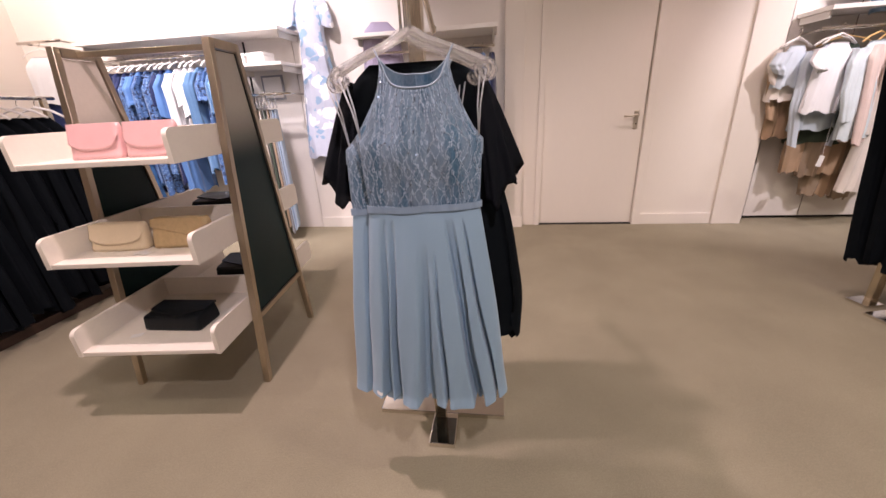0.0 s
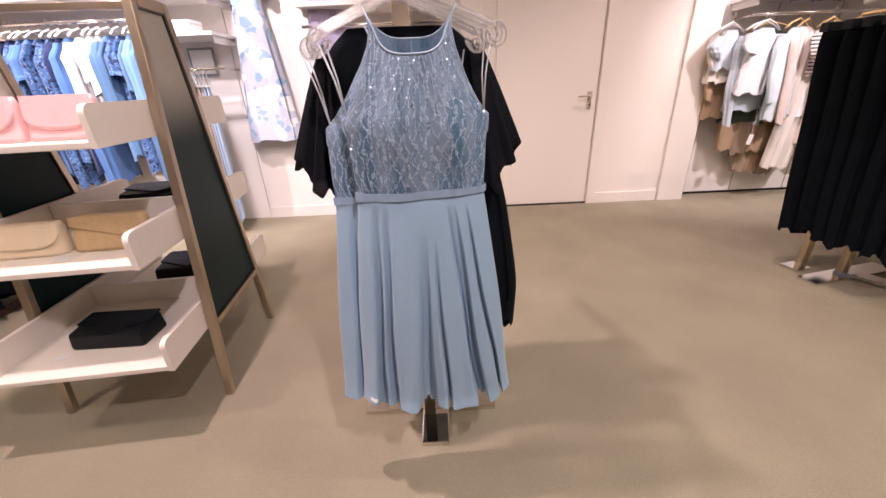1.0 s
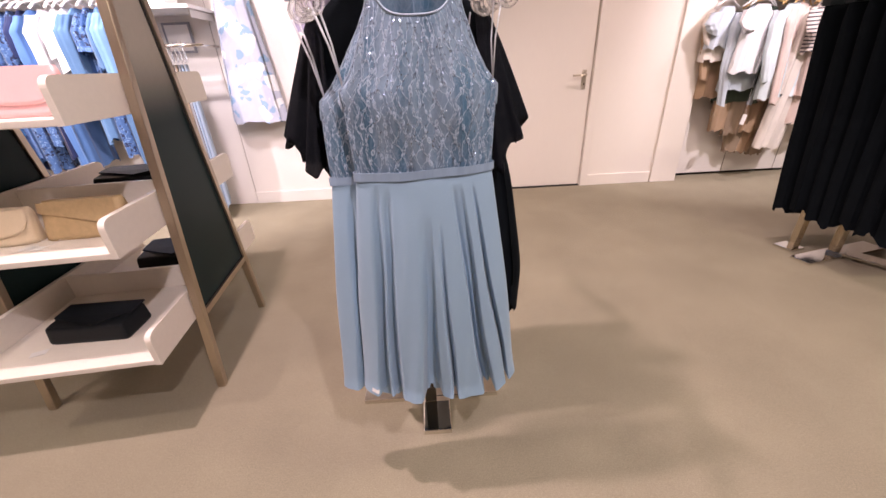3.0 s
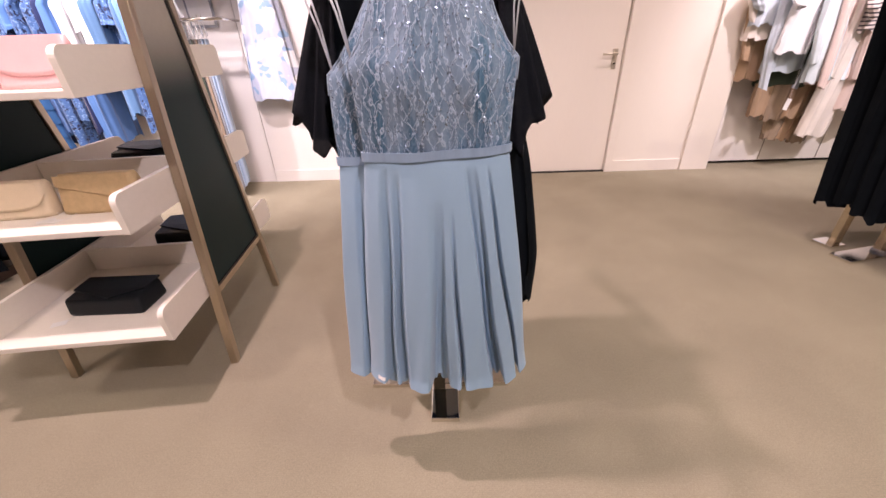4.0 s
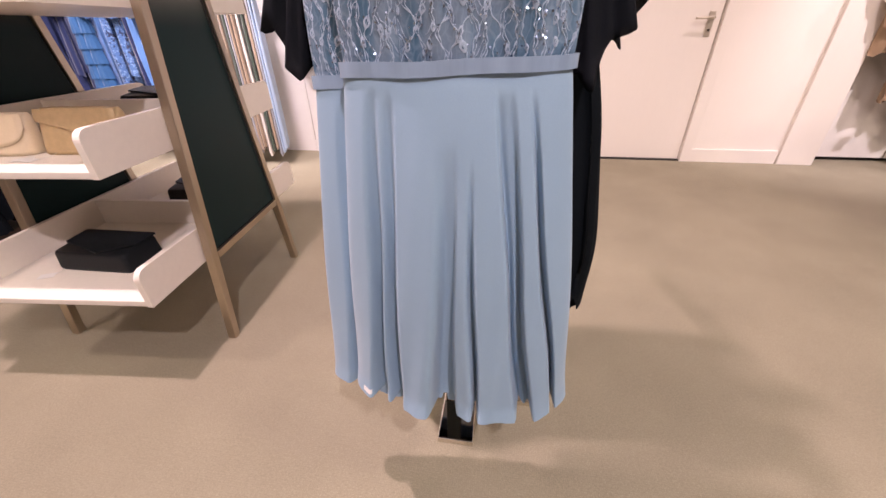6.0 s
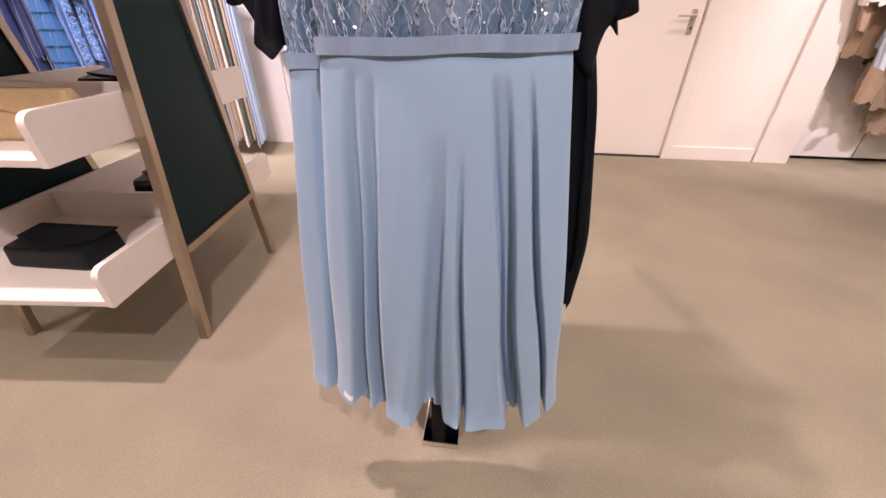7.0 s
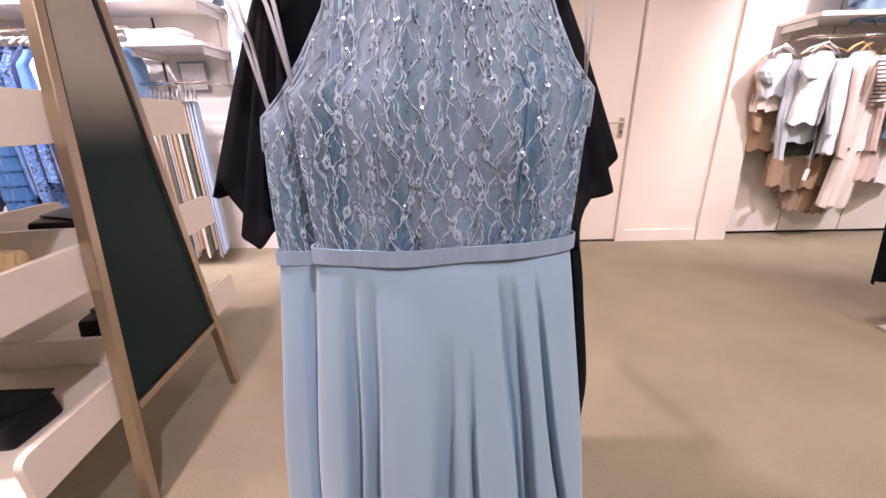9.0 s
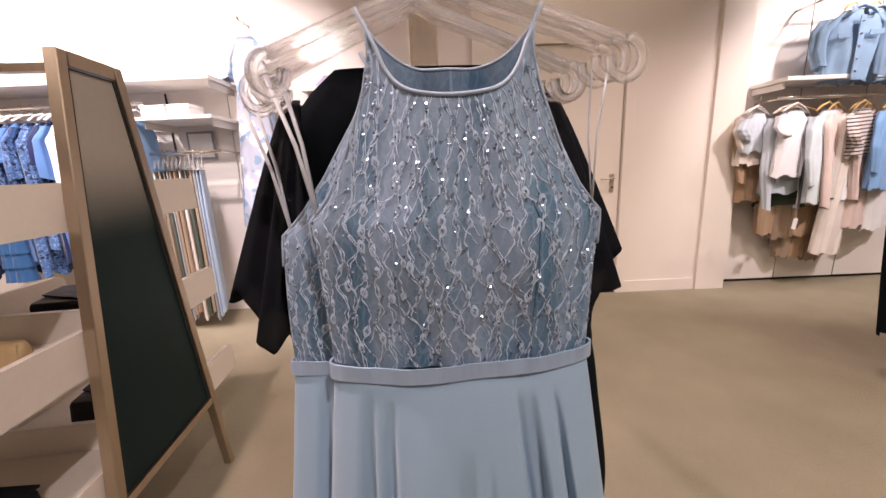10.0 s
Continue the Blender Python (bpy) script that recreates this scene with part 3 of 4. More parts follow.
def hanger(x, y, half, zc, ze, material=CLEAR, label="clear moulded plastic clothes hanger with curled ends", turn=0.0, tilt=0.0):
    """A moulded hanger: two sloping arms with curled ends, and a wire hook."""
    hg = thing("clothes_hanger", label, "hanger", pose(x, y, 0, 0, tilt, turn), "clear hangers on the rack")
    drop = zc - ze
    pts, rad = [], []
    for k in range(-14, 15):
        u = k / 14
        z = zc - drop * abs(u) ** 1.25 + 0.012 * math.exp(-(u / 0.12) ** 2)
        pts.append((u * half, -0.018 * abs(u) ** 2, z))
        rad.append(0.0135 - 0.003 * abs(u))
    bm = tube(pts, rad, 10, False, 0.38)
    for s in (-1, 1):
        curl = [(s * (half + 0.016 * math.sin(a)), -0.018, ze - 0.016 + 0.018 * math.cos(a)) for a in [k * math.pi / 9 for k in range(15)]]
        add_tube(bm, curl, 0.0052, 7)
    part("hanger_body", bm, material, hg, smooth=True)
    top = arm_z(y)
    hook = [(0, 0, zc + 0.01), (0, 0, top - 0.035), (0.016, 0, top - 0.018), (0.014, 0, top - 0.002), (0, 0, top + 0.004), (-0.014, 0, top - 0.004), (-0.016, 0, top - 0.014)]
    part("hook", tube(hook, 0.0022, 6), CHROME, hg, smooth=True)
    return hg


# front dress: outline half width by height over the belt, and depth of the body
OUT = [(0.0, 0.146, 0.026), (0.08, 0.150, 0.030), (0.15, 0.154, 0.034), (0.163, 0.154, 0.034), (0.172, 0.145, 0.033), (0.19, 0.131, 0.032), (0.23, 0.110, 0.028), (0.29, 0.087, 0.020), (0.325, 0.079, 0.014), (0.36, 0.081, 0.010)]
ZB, ZN = 0.955, 1.236


SLUMP = [0.0]  # sideways sag of the neck of the dress being built


def bodice_point(u, v, back=False, lift=0.0):
    """A place on the bodice: u from -1 to 1 across, v from 0 at the belt to 1 at the neck."""
    rise = 0.03 if back else 0.0
    z = lerp(ZB, ZN + rise + (0.066 - rise) * abs(u) ** 3.4, v)
    w, d = table(OUT, z - ZB)
    bust = 0.011 * math.exp(-((abs(u) - 0.42) / 0.24) ** 2 - ((z - ZB - 0.12) / 0.05) ** 2)
    curve = max(0.0, 1 - abs(u) ** 2.6) ** 0.8
    y = (d + bust) * curve + 0.0030 * math.sin(9 * u + 14 * z) * curve + 0.0022 * math.sin(31 * u + 5) * (1 - v) * curve
    y = y + lift
    return Vector((u * w + lift * u + SLUMP[0] * ((z - ZB) / 0.32) ** 2, y if back else -y, z))


FOLDS = [  # place at the belt, at the hem, depth behind the front, start below the belt
    (-1.02, -1.02, 0.000, 0.0), (-0.80, -0.78, 0.000, 0.0), (-0.69, -0.66, 0.054, 0.04), (-0.63, -0.61, 0.009, 0.0), (-0.54, -0.535, 0.051, 0.05), (-0.47, -0.47, 0.003, 0.0), (-0.16, -0.24, 0.000, 0.0),
    (-0.03, -0.13, 0.060, 0.15), (0.02, -0.04, 0.057, 0.15), (0.06, 0.015, 0.008, 0.2), (0.11, 0.12, 0.000, 0.2), (0.15, 0.16, 0.055, 0.18), (0.19, 0.20, 0.000, 0.0), (0.34, 0.52, 0.000, 0.0), (0.375, 0.55, 0.065, 0.05), (0.43, 0.59, 0.044, 0.05),
    (0.48, 0.625, 0.057, 0.05), (0.53, 0.665, 0.000, 0.0), (0.61, 0.82, 0.000, 0.0), (0.65, 0.855, 0.055, 0.05), (0.70, 0.89, 0.000, 0.0), (1.02, 1.02, 0.000, 0.0)]


def fold_depth(c, v):
    """How far the cloth lies back at c across the front: broad ridges between soft valleys."""
    rows = [(lerp(a, b, v), d * (max(0.0, v - st) / (1 - st)) ** (0.7 if st < 0.1 else 1.0)) for a, b, d, st in FOLDS]
    for (a, da), (b, db) in zip(rows, rows[1:]):
        if a <= c <= b:
            t = (c - a) / (b - a)
            t = t ** 1.2 if db > da else 1 - (1 - t) ** 1.2
            return lerp(da, db, t * t * (3 - 2 * t))
    return 0.0


def skirt_point(s, v, left, right, length, seed=0):
    """A place on the skirt: s round the body, v from the belt down to the hem."""
    a = 2 * math.pi * s
    c, sn = math.cos(a), math.sin(a)
    cx, w = (lerp(0, (right + left) / 2, v)), lerp(0.146, (right - left) / 2, v ** 0.9)
    b = lerp(0.030, 0.090, v ** 0.7)
    y = sn * b
    fold = 0.0
    if sn < 0:
        fold = fold_depth(c, v) * abs(sn) ** 0.3
        y += fold + (0.003 * v * math.sin(13 * c + 2 + seed) + 0.001 * v * math.sin(31 * c + 9 * v)) * abs(sn)
    else:
        y = 0.5 * y + 0.014 * v * math.sin(23 * a + seed) + 0.006 * v * math.sin(41 * a)
    z = ZB - 0.004 - length * v
    if v > 0.85:
        z += (v - 0.85) / 0.15 * (0.005 * math.sin(7 * c + 1.0 + seed) + 0.03 * fold)
    if v > 0.95 and sn < 0:
        y -= 0.006 * (v - 0.95) / 0.05
    x = cx + w * c + 0.004 * v * math.sin(7 * v + 11 * c)
    return Vector((x, y, z))


def blue_dress():
    dress = thing("dress", "dusty blue knee-length dress with a sequinned lace halter bodice", "dress", None, "blue dresses on the rack")
    bm = bmesh.new()
    add_grid(bm, lambda u, v: bodice_point(2 * u - 1, v), 64, 40)
    add_grid(bm, lambda u, v: bodice_point(1 - 2 * u, v, True), 40, 24)
    bmesh.ops.remove_doubles(bm, verts=bm.verts, dist=0.0005)
    bodice = part("bodice", bm, LACE, dress, "blue-grey lace over a matching lining", True)
    # flat lace: meandering cords with small rosettes, laid on the lining
    rng = random.Random(5)
    bm = bmesh.new()
    lines = []

    def ribbon(uv, width):
        pts = [bodice_point(max(-0.985, min(0.985, u)), min(0.995, max(0.005, v)), False, 0.0005) for u, v in uv]
        last = None
        for i, p in enumerate(pts):
            d = pts[min(i + 1, len(pts) - 1)] - pts[max(i - 1, 0)]
            nrm = Vector((-d.z, 0, d.x)).normalized() * (width * (0.8 + 0.4 * math.sin(i * 1.3)))
            trio = (bm.verts.new(p - nrm), bm.verts.new(p + Vector((0, -0.5 * width, 0))), bm.verts.new(p + nrm))
            if last:
                bm.faces.new((last[0], last[1], trio[1], trio[0]))
                bm.faces.new((last[1], last[2], trio[2], trio[1]))
            last = trio

    def leaf(u, v, h, tilt):
        """A pointed lace leaf with an eyelet."""
        p = bodice_point(max(-0.96, min(0.96, u)), v, False, 0.0006)
        outer, inner = [], []
        for q in range(18):
            a = q * math.pi / 9
            lx = 0.58 * h * math.cos(a) * (1 - 0.45 * abs(math.sin(a)) ** 3) * (1 + 0.10 * math.cos(6 * a))
            lz = h * math.sin(a)
            outer.append(bm.verts.new(p + Vector((lx * math.cos(tilt) - lz * math.sin(tilt), 0, lx * math.sin(tilt) + lz * math.cos(tilt)))))
            inner.append(bm.verts.new(p + Vector((0.24 * h * math.cos(a), -0.0007, 0.42 * h * math.sin(a)))))
        for q in range(18):
            bm.faces.new((outer[q], outer[(q + 1) % 18], inner[(q + 1) % 18], inner[q]))

    for k in range(25):
        u0 = lerp(-0.98, 0.98, k / 24)
        ph, sgn = rng.uniform(0, 6.28), (1 if k % 2 else -1)

        def path(v, u0=u0, ph=ph, sgn=sgn):
            swell = 0.026 + 0.016 * math.sin(7 * v + 3 * u0 + ph)
            return u0 + sgn * swell * math.sin(31 * v + 1.5 * math.sin(2.2 * u0 + 4 * v) + 0.9 * math.sin(6 * v + ph)) + 0.022 * math.sin(9 * v + 4 * u0) + 0.008 * math.sin(71 * v + ph) + 0.004 * math.sin(150 * v + 2 * ph)
        lines.append(path)
        ribbon([(path(j / 150), j / 150) for j in range(151)], 0.00085)
        if k % 3 != 1:
            ribbon([(path(j / 150) + 0.026 * math.sin(41 * j / 150 + ph), j / 150) for j in range(151)], 0.0007)
        for j in range(1, 13):
            v = (j + rng.uniform(-0.4, 0.4)) / 13.5
            if rng.random() < 0.5:
                leaf(path(v), v, rng.uniform(0.0042, 0.0078), rng.uniform(-0.35, 0.35))
        for j in range(5):
            v = rng.uniform(0.04, 0.92)
            u2 = path(v) + rng.choice((-1, 1)) * rng.uniform(0.06, 0.10)
            dv = rng.choice((-1, 1)) * rng.uniform(0.05, 0.09)
            ribbon([(lerp(path(v), u2, q / 10), v + dv * q / 10 + 0.006 * math.sin(q * 0.7)) for q in range(11)], 0.0006)
    tagged(part("lace_cord", bm, CORD, bodice, "pale lilac-blue lace cords with pointed leaves"), kind="stuff")
    bm = bmesh.new()
    for k in range(900):
        v = rng.uniform(0.03, 0.97)
        u = max(-0.96, min(0.96, rng.choice(lines)(v) + rng.gauss(0, 0.02)))
        p = bodice_point(u, v, False, 0.0026)
        nrm = Vector((rng.gauss(0, 0.45) + u * 0.4, -1, rng.gauss(0.75 * v - 0.1, 0.4))).normalized()
        e1 = nrm.orthogonal().normalized()
        e2 = nrm.cross(e1)
        r = rng.uniform(0.0009, 0.0016)
        bm.faces.new([bm.verts.new(p + e1 * math.cos(a) * r + e2 * math.sin(a) * r) for a in [q * math.pi / 3 for q in range(6)]])
    tagged(part("glitter", bm, SEQUIN, bodice, "small silver sequins"), kind="stuff")
    # bindings of neck and armholes, rising into two ties
    neck = [bodice_point(lerp(-1, 1, k / 40), 1.0, False, 0.001) for k in range(41)]
    bm = tube([neck[0] + Vector((-0.010, 0.01, 0.020))] + neck + [neck[-1] + Vector((0.010, 0.01, 0.020))], 0.0021, 6)
    part("neck_binding", bm, STRAP, dress, smooth=True)
    neck = [bodice_point(lerp(-1, 1, k / 30), 1.0, True, 0.001) for k in range(31)]
    part("neck_binding", tube(neck, 0.0020, 6), STRAP, dress, smooth=True)
    part("zip", tube([bodice_point(0.0, v, True, 0.001) for v in (1.0, 0.85, 0.7, 0.5)], 0.0016, 6), SATIN, dress, "concealed back zip")
    for s in (-1, 1):
        part("armhole_binding", tube([bodice_point(s, v, False, 0.001) for v in [0.36 + 0.64 * k / 24 for k in range(25)]], 0.0018, 6), STRAP, dress, smooth=True)
    for x in (-0.065, 0.078):
        pts = [bodice_point(x / 0.15, k / 30 * 0.62, False, 0.0008) for k in range(31)]
        part("seam", tube(pts, 0.0011, 4), LACE, dress)
    # belt: a pleated satin ribbon
    bm = bmesh.new()

    def belt(u, v):
        a = 2 * math.pi * u
        c, sn = math.cos(a), math.sin(a)
        y = sn * 0.0345 + (0.0012 * math.sin(8 * c + 1) + 0.0008 * math.sin(19 * c) * v if sn < 0 else 0)
        return Vector((c * 0.1495, y, ZB - 0.011 + (0.0175 - 0.001 * c) * v + 0.005 * c + 0.0008 * math.sin(6 * c)))
    add_grid(bm, belt, 120, 3, True)
    ob = part("belt", bm, SATIN, dress, "satin ribbon belt")
    so = ob.modifiers.new("thick", "SOLIDIFY")
    so.thickness, so.offset = 0.0025, 1.0
    bm = bmesh.new()
    add_grid(bm, lambda u, v: skirt_point(u, v, -0.210, 0.226, 0.592), 440, 60, True)
    part("skirt", bm, CHIFFON, dress, "flared chiffon skirt in soft folds", True)
    if not SLUMP[0]:
        s0, s1 = (0.5 + 0.5 * math.acos(c) / math.pi for c in (0.85, 0.75))
        bm = bmesh.new()
        add_grid(bm, lambda u, v: skirt_point(lerp(s0, s1, u), lerp(0.966, 0.984, v), -0.210, 0.226, 0.592) + Vector((0, -0.0016, 0)), 12, 6)
        part("care_label", bm, TAG, dress, "small white care label at the hem")
    # shoulder loops up to the hanger ends
    for s in (-1, 1):
        a = bodice_point(s * 0.99, 0.492)
        for dx, dy, dz in (((0.040, 0.012, 0.004), (0.030, 0.022, 0.008)) if s < 0 else ((0.018, 0.012, 0.006), (0.004, 0.022, 0.0))):
            b = Vector((s * (a.x * s + dx), dy, 1.262 + dz))
            part("shoulder_strap", tube([a, lerp(a, b, 0.5) + Vector((-s * 0.004, 0, 0)), b], 0.0025, 6, False, 0.3), RIBBON, dress, smooth=True)
    return dress


front = blue_dress()
front.matrix_basis = pose(-0.341, 1.118, 0, 0, 0, 1.5)
SLUMP[0] = 0.048
rear = blue_dress()
rear.matrix_basis = pose(-0.404, 1.120, -0.020, -2.7, 0, 2.5) @ Matrix.Diagonal((1, 0.6, 1, 1))
hanger(-0.344, 1.128, 0.172, 1.345, 1.280)
hanger(-0.380, 1.196, 0.178, 1.345, 1.276, turn=2)
hanger(-0.352, 1.150, 0.176, 1.350, 1.286, turn=1)
hanger(-0.362, 1.172, 0.178, 1.352, 1.283, turn=-2)
hanger(-0.385, 1.205, 0.182, 1.355, 1.275, turn=-3)
hanger(-0.375, 1.232, 0.180, 1.360, 1.280, turn=3)
hanger(-0.372, 1.246, 0.186, 1.362, 1.284, turn=2)
hanger(-0.385, 1.26, 0.182, 1.365, 1.285, turn=-2)


# ---- garments ----
def hung(label, category, m, rows, material, folds=9, amp=0.012, seed=0, group="", name="garment", sleeves=(), n=72, square=0.75, hem=0.012, extra=None):
    """A hanging garment: a closed drape through rows (drop, half width, half depth, shift), with optional sleeves."""
    g = thing(name, label, category, m, group)
    rng = random.Random(seed)
    ph = [rng.uniform(0, 6.28) for _ in range(4)]
    length = rows[-1][0]

    def point(u, v):
        a = 2 * math.pi * u
        c = abs(math.cos(a)) ** square * math.copysign(1, math.cos(a))
        s = abs(math.sin(a)) ** square * math.copysign(1, math.sin(a))
        drop = v * length
        w, d, sh = smooth_table(rows, drop)
        grow = min(1.0, v * 1.4)
        f = amp * grow * (math.sin(folds * a + ph[0] + 0.8 * math.sin(2 * a + ph[1])) + 0.5 * math.sin(2.3 * folds * a + ph[2] + 3 * v))
        k = 1 + f / max(w, d)
        z = -drop + (hem * math.sin(5 * a + ph[3]) + 0.4 * hem * math.sin(13 * a)) * max(0.0, (v - 0.85) / 0.15)
        return Vector((c * w * k + sh + 0.4 * f, s * d * k + f * 0.8, z))

    bm = bmesh.new()
    vs = add_grid(bm, point, n, 30, True)
    bm.faces.new(vs[0])
    part("drape", bm, material, g, smooth=True)
    for pts, r0, r1, flat in sleeves:
        line = [Vector(p) for p in pts]
        bm = bmesh.new()
        pa, pb = rng.uniform(0, 6.28), rng.uniform(0, 6.28)

        def sleeve(u, v, line=line, r0=r0, r1=r1, flat=flat, pa=pa, pb=pb):
            t = v * (len(line) - 1)
            i = min(int(t), len(line) - 2)
            p = line[i].lerp(line[i + 1], t - i)
            a = 2 * math.pi * u
            r = lerp(r0, r1, v) * (1 + 0.16 * math.sin(3 * a + pa + 2 * v) + 0.09 * math.sin(7 * a + pb) + 0.05 * math.sin(14 * v + pa))
            tilt = 0.35 * math.sin(a + pb) * r * (v if v > 0.9 else 0)
            return p + Vector((math.cos(a) * r, math.sin(a) * r * flat, tilt))
        add_grid(bm, sleeve, 28, 24, True)
        part("sleeve", bm, material, g, smooth=True)
    if extra:
        extra(g)
    return g


def rail_hanger(x, y, z, turn, half=0.19, material=PLASTICWHITE, group="rail hangers", label="pale plastic hanger on the rail"):
    hg = thing("clothes_hanger", label, "hanger", pose(x, y, z, 0, 0, turn), group)
    part("hanger_body", tube([(-half, 0, -0.125), (-half * 0.6, 0, -0.085), (0, 0, -0.055), (half * 0.6, 0, -0.085), (half, 0, -0.125)], 0.008, 6, False, 0.6), material, hg, smooth=True)
    part("hook", tube([(0, 0, -0.056), (0, 0, -0.03), (0.012, 0, -0.018), (0.016, 0, 0.0), (0.006, 0, 0.013), (-0.010, 0, 0.012), (-0.016, 0, 0.0)], 0.0022, 5), CHROME, hg)


# black evening dress behind the blue ones
def flutter(g):
    for s in (-1, 1):
        bm = bmesh.new()

        def sheet(u, v, s=s):
            a = lerp(-0.35, math.pi + 0.35, u)
            cx, r = lerp(0.172, 0.214, v), lerp(0.020, 0.076, v ** 0.8)
            d = lerp(0.02, 0.07, v)
            wave = 0.010 * v * math.sin(9 * a + s) + 0.005 * v * math.sin(19 * a)
            z = -0.040 - 0.300 * v - 0.045 * v * math.cos(2 * a + 0.5) - 0.016 * v * math.sin(7 * a + s) - 0.008 * v * math.sin(13 * a)
            return Vector((s * (cx + math.sin(a) * (r + wave)), -math.cos(a) * (d + wave), z))
        add_grid(bm, sheet, 60, 22)
        ob = part("flutter_sleeve", bm, SHEER, g, "sheer black chiffon flutter sleeve", True)
        so = ob.modifiers.new("thick", "SOLIDIFY")
        so.thickness = 0.0015


hung("long black chiffon evening dress with flutter sleeves", "dress", pose(-0.376, 1.285, 1.305, 0, 0, 4), [(-0.05, 0.05, 0.010, 0), (0.0, 0.12, 0.014, 0.0), (0.045, 0.188, 0.020, 0.004), (0.10, 0.205, 0.025, 0.006), (0.3, 0.215, 0.03, 0.014), (0.45, 0.238, 0.035, 0.03), (0.72, 0.252, 0.04, 0.052), (0.86, 0.245, 0.04, 0.05)], BLACK, 11, 0.008, 3, "black dresses on the rack", "dress", hem=0.03, extra=flutter)
hung("long black crepe evening dress", "dress", pose(-0.385, 1.325, 1.31), [(0, 0.08, 0.012, 0), (0.06, 0.165, 0.016, 0), (0.12, 0.18, 0.02, 0), (0.4, 0.19, 0.022, 0.02), (0.84, 0.225, 0.025, 0.03)], BLACK, 9, 0.008, 8, "black dresses on the rack", "dress", hem=0.02)
# three unseen dresses added behind the post to broaden the shadow on the floor
for k in range(3):
    hung("hidden black dress added at the rear to widen the rack's shadow", "dress", pose(-0.36, 1.40 + 0.035 * k, 1.27), [(0, 0.15, 0.012, 0), (0.1, 0.18, 0.016, 0), (0.82, 0.24, 0.016, 0)], BLACK, 8, 0.005, 200 + k, "black dresses on the rack", "dress")
hung("royal blue satin dress hanging at the rear of the rack", "dress", pose(-0.33, 1.50, 1.27), [(0, 0.15, 0.012, 0), (0.1, 0.19, 0.03, 0), (0.4, 0.20, 0.04, 0), (0.80, 0.22, 0.06, 0)], BLUE, 9, 0.010, 9, "", "dress")

# ---- rack with black skirts ----
srack = thing("garment_rack", "low polished steel garment rack with flat plate feet", "clothes rack", pose(2.05, 2.2, 0))
part("base_plate", box(-0.20, 0.42, -0.055, 0.055, 0.0, 0.016, 0.002), CHROME, srack).matrix_basis = pose(0.02, 0.02, 0, 0, 0, 12)
part("base_plate", box(-0.05, 0.05, -0.36, 0.05, 0.017, 0.033, 0.002), CHROME, srack).matrix_basis = pose(0.12, 0.03, 0, 0, 0, 28)
part("foot_pad", box(-0.055, 0.055, -0.055, 0.055, 0.0, 0.016, 0.002), CHROME, srack).matrix_basis = pose(-0.08, 0.16, 0, 0, 0, 12)
part("post", box(-0.02, 0.02, -0.02, 0.02, 0.016, 1.50, 0.002), GILT, srack).matrix_basis = pose(-0.06, 0.15, 0)
part("post", box(-0.02, 0.02, -0.02, 0.02, 0.033, 1.52, 0.002), GILT, srack).matrix_basis = pose(0.08, 0.03, 0)
part("arm", tube([(0.08, -0.55, 1.50), (0.08, 0.48, 1.50)], 0.011, 8), GILT, srack, smooth=True)


def waistband(g):
    """A stitched band along the top of a clipped skirt."""
    part("waistband", box(-0.325, 0.245, -0.026, 0.026, -0.040, 0.003, 0.004), BLACKBAG, g, "flat satin waistband")


for k in range(7):
    y = 1.93 + 0.09 * k
    x = 2.165 - 0.012 * k
    hung("long black flared skirt clipped to a wooden hanger", "skirt", pose(x, y, 1.385, 0, 0, -4 + 2 * (k % 3)), [(0, 0.28, 0.02, -0.04), (0.10, 0.29, 0.045, -0.03), (0.5, 0.30, 0.06, 0.04), (1.16 - 0.015 * (k % 3), 0.315, 0.065, 0.13)], BLACK, 9, 0.008, 20 + k, "black skirts on the rack", "skirt", hem=0.018, extra=waistband)
    hg = thing("clothes_hanger", "pale wooden clip hanger", "hanger", pose(2.13, y, 1.50, 0, 0, -4), "wooden clip hangers")
    part("bar", tube([(-0.19, 0, -0.085), (0, 0, -0.062), (0.19, 0, -0.085)], 0.010, 8, False, 0.7), BLONDE, hg, smooth=True)
    part("hook", tube([(0, 0, -0.06), (0, 0, -0.02), (0.014, 0, 0.0), (0, 0, 0.014), (-0.014, 0, 0.002)], 0.0022, 5), CHROME, hg)
    for s in (-1, 1):
        part("clip", box(s * 0.125 - 0.012, s * 0.125 + 0.012, -0.008, 0.008, -0.135, -0.09, 0.002), CHROME, hg)


# ---- west display bay ----
def wall_shelf(label, x0, x1, y0, y1, z, thick=0.03):
    sh = thing("wall_shelf", label, "shelf", pose((x0 + x1) / 2, y1, z))
    w = (x1 - x0) / 2
    part("board", box(-w, w, y0 - y1, -0.002, 0, thick, 0.003), SHELF_WHITE, sh)
    for s in (-1, 1):
        part("bracket", box(s * (w - 0.03) - 0.006, s * (w - 0.03) + 0.006, (y0 - y1) * 0.85, -0.002, -0.05, -0.001, 0.002), SHELF_WHITE, sh)
    return sh


def rail(label, x0, x1, y, z, yw):
    r = thing("hanging_rail", label, "clothes rail", pose((x0 + x1) / 2, y, z))
    w = (x1 - x0) / 2
    part("bar", tube([(-w, 0, 0), (w, 0, 0)], 0.0125, 10), CHROME, r, smooth=True)
    for s in (-1, 1):
        part("bracket", tube([(s * (w - 0.04), 0, 0), (s * (w - 0.04), yw - y - 0.002, 0)], 0.009, 8), CHROME, r, smooth=True)


def upright(x, y, z0, z1):
    tagged(part("shelf_upright", box(x - 0.006, x + 0.006, y - 0.012, y - 0.001, z0, z1, 0.001), GAP), "dark slotted metal shelf upright on the wall", "shelf upright")


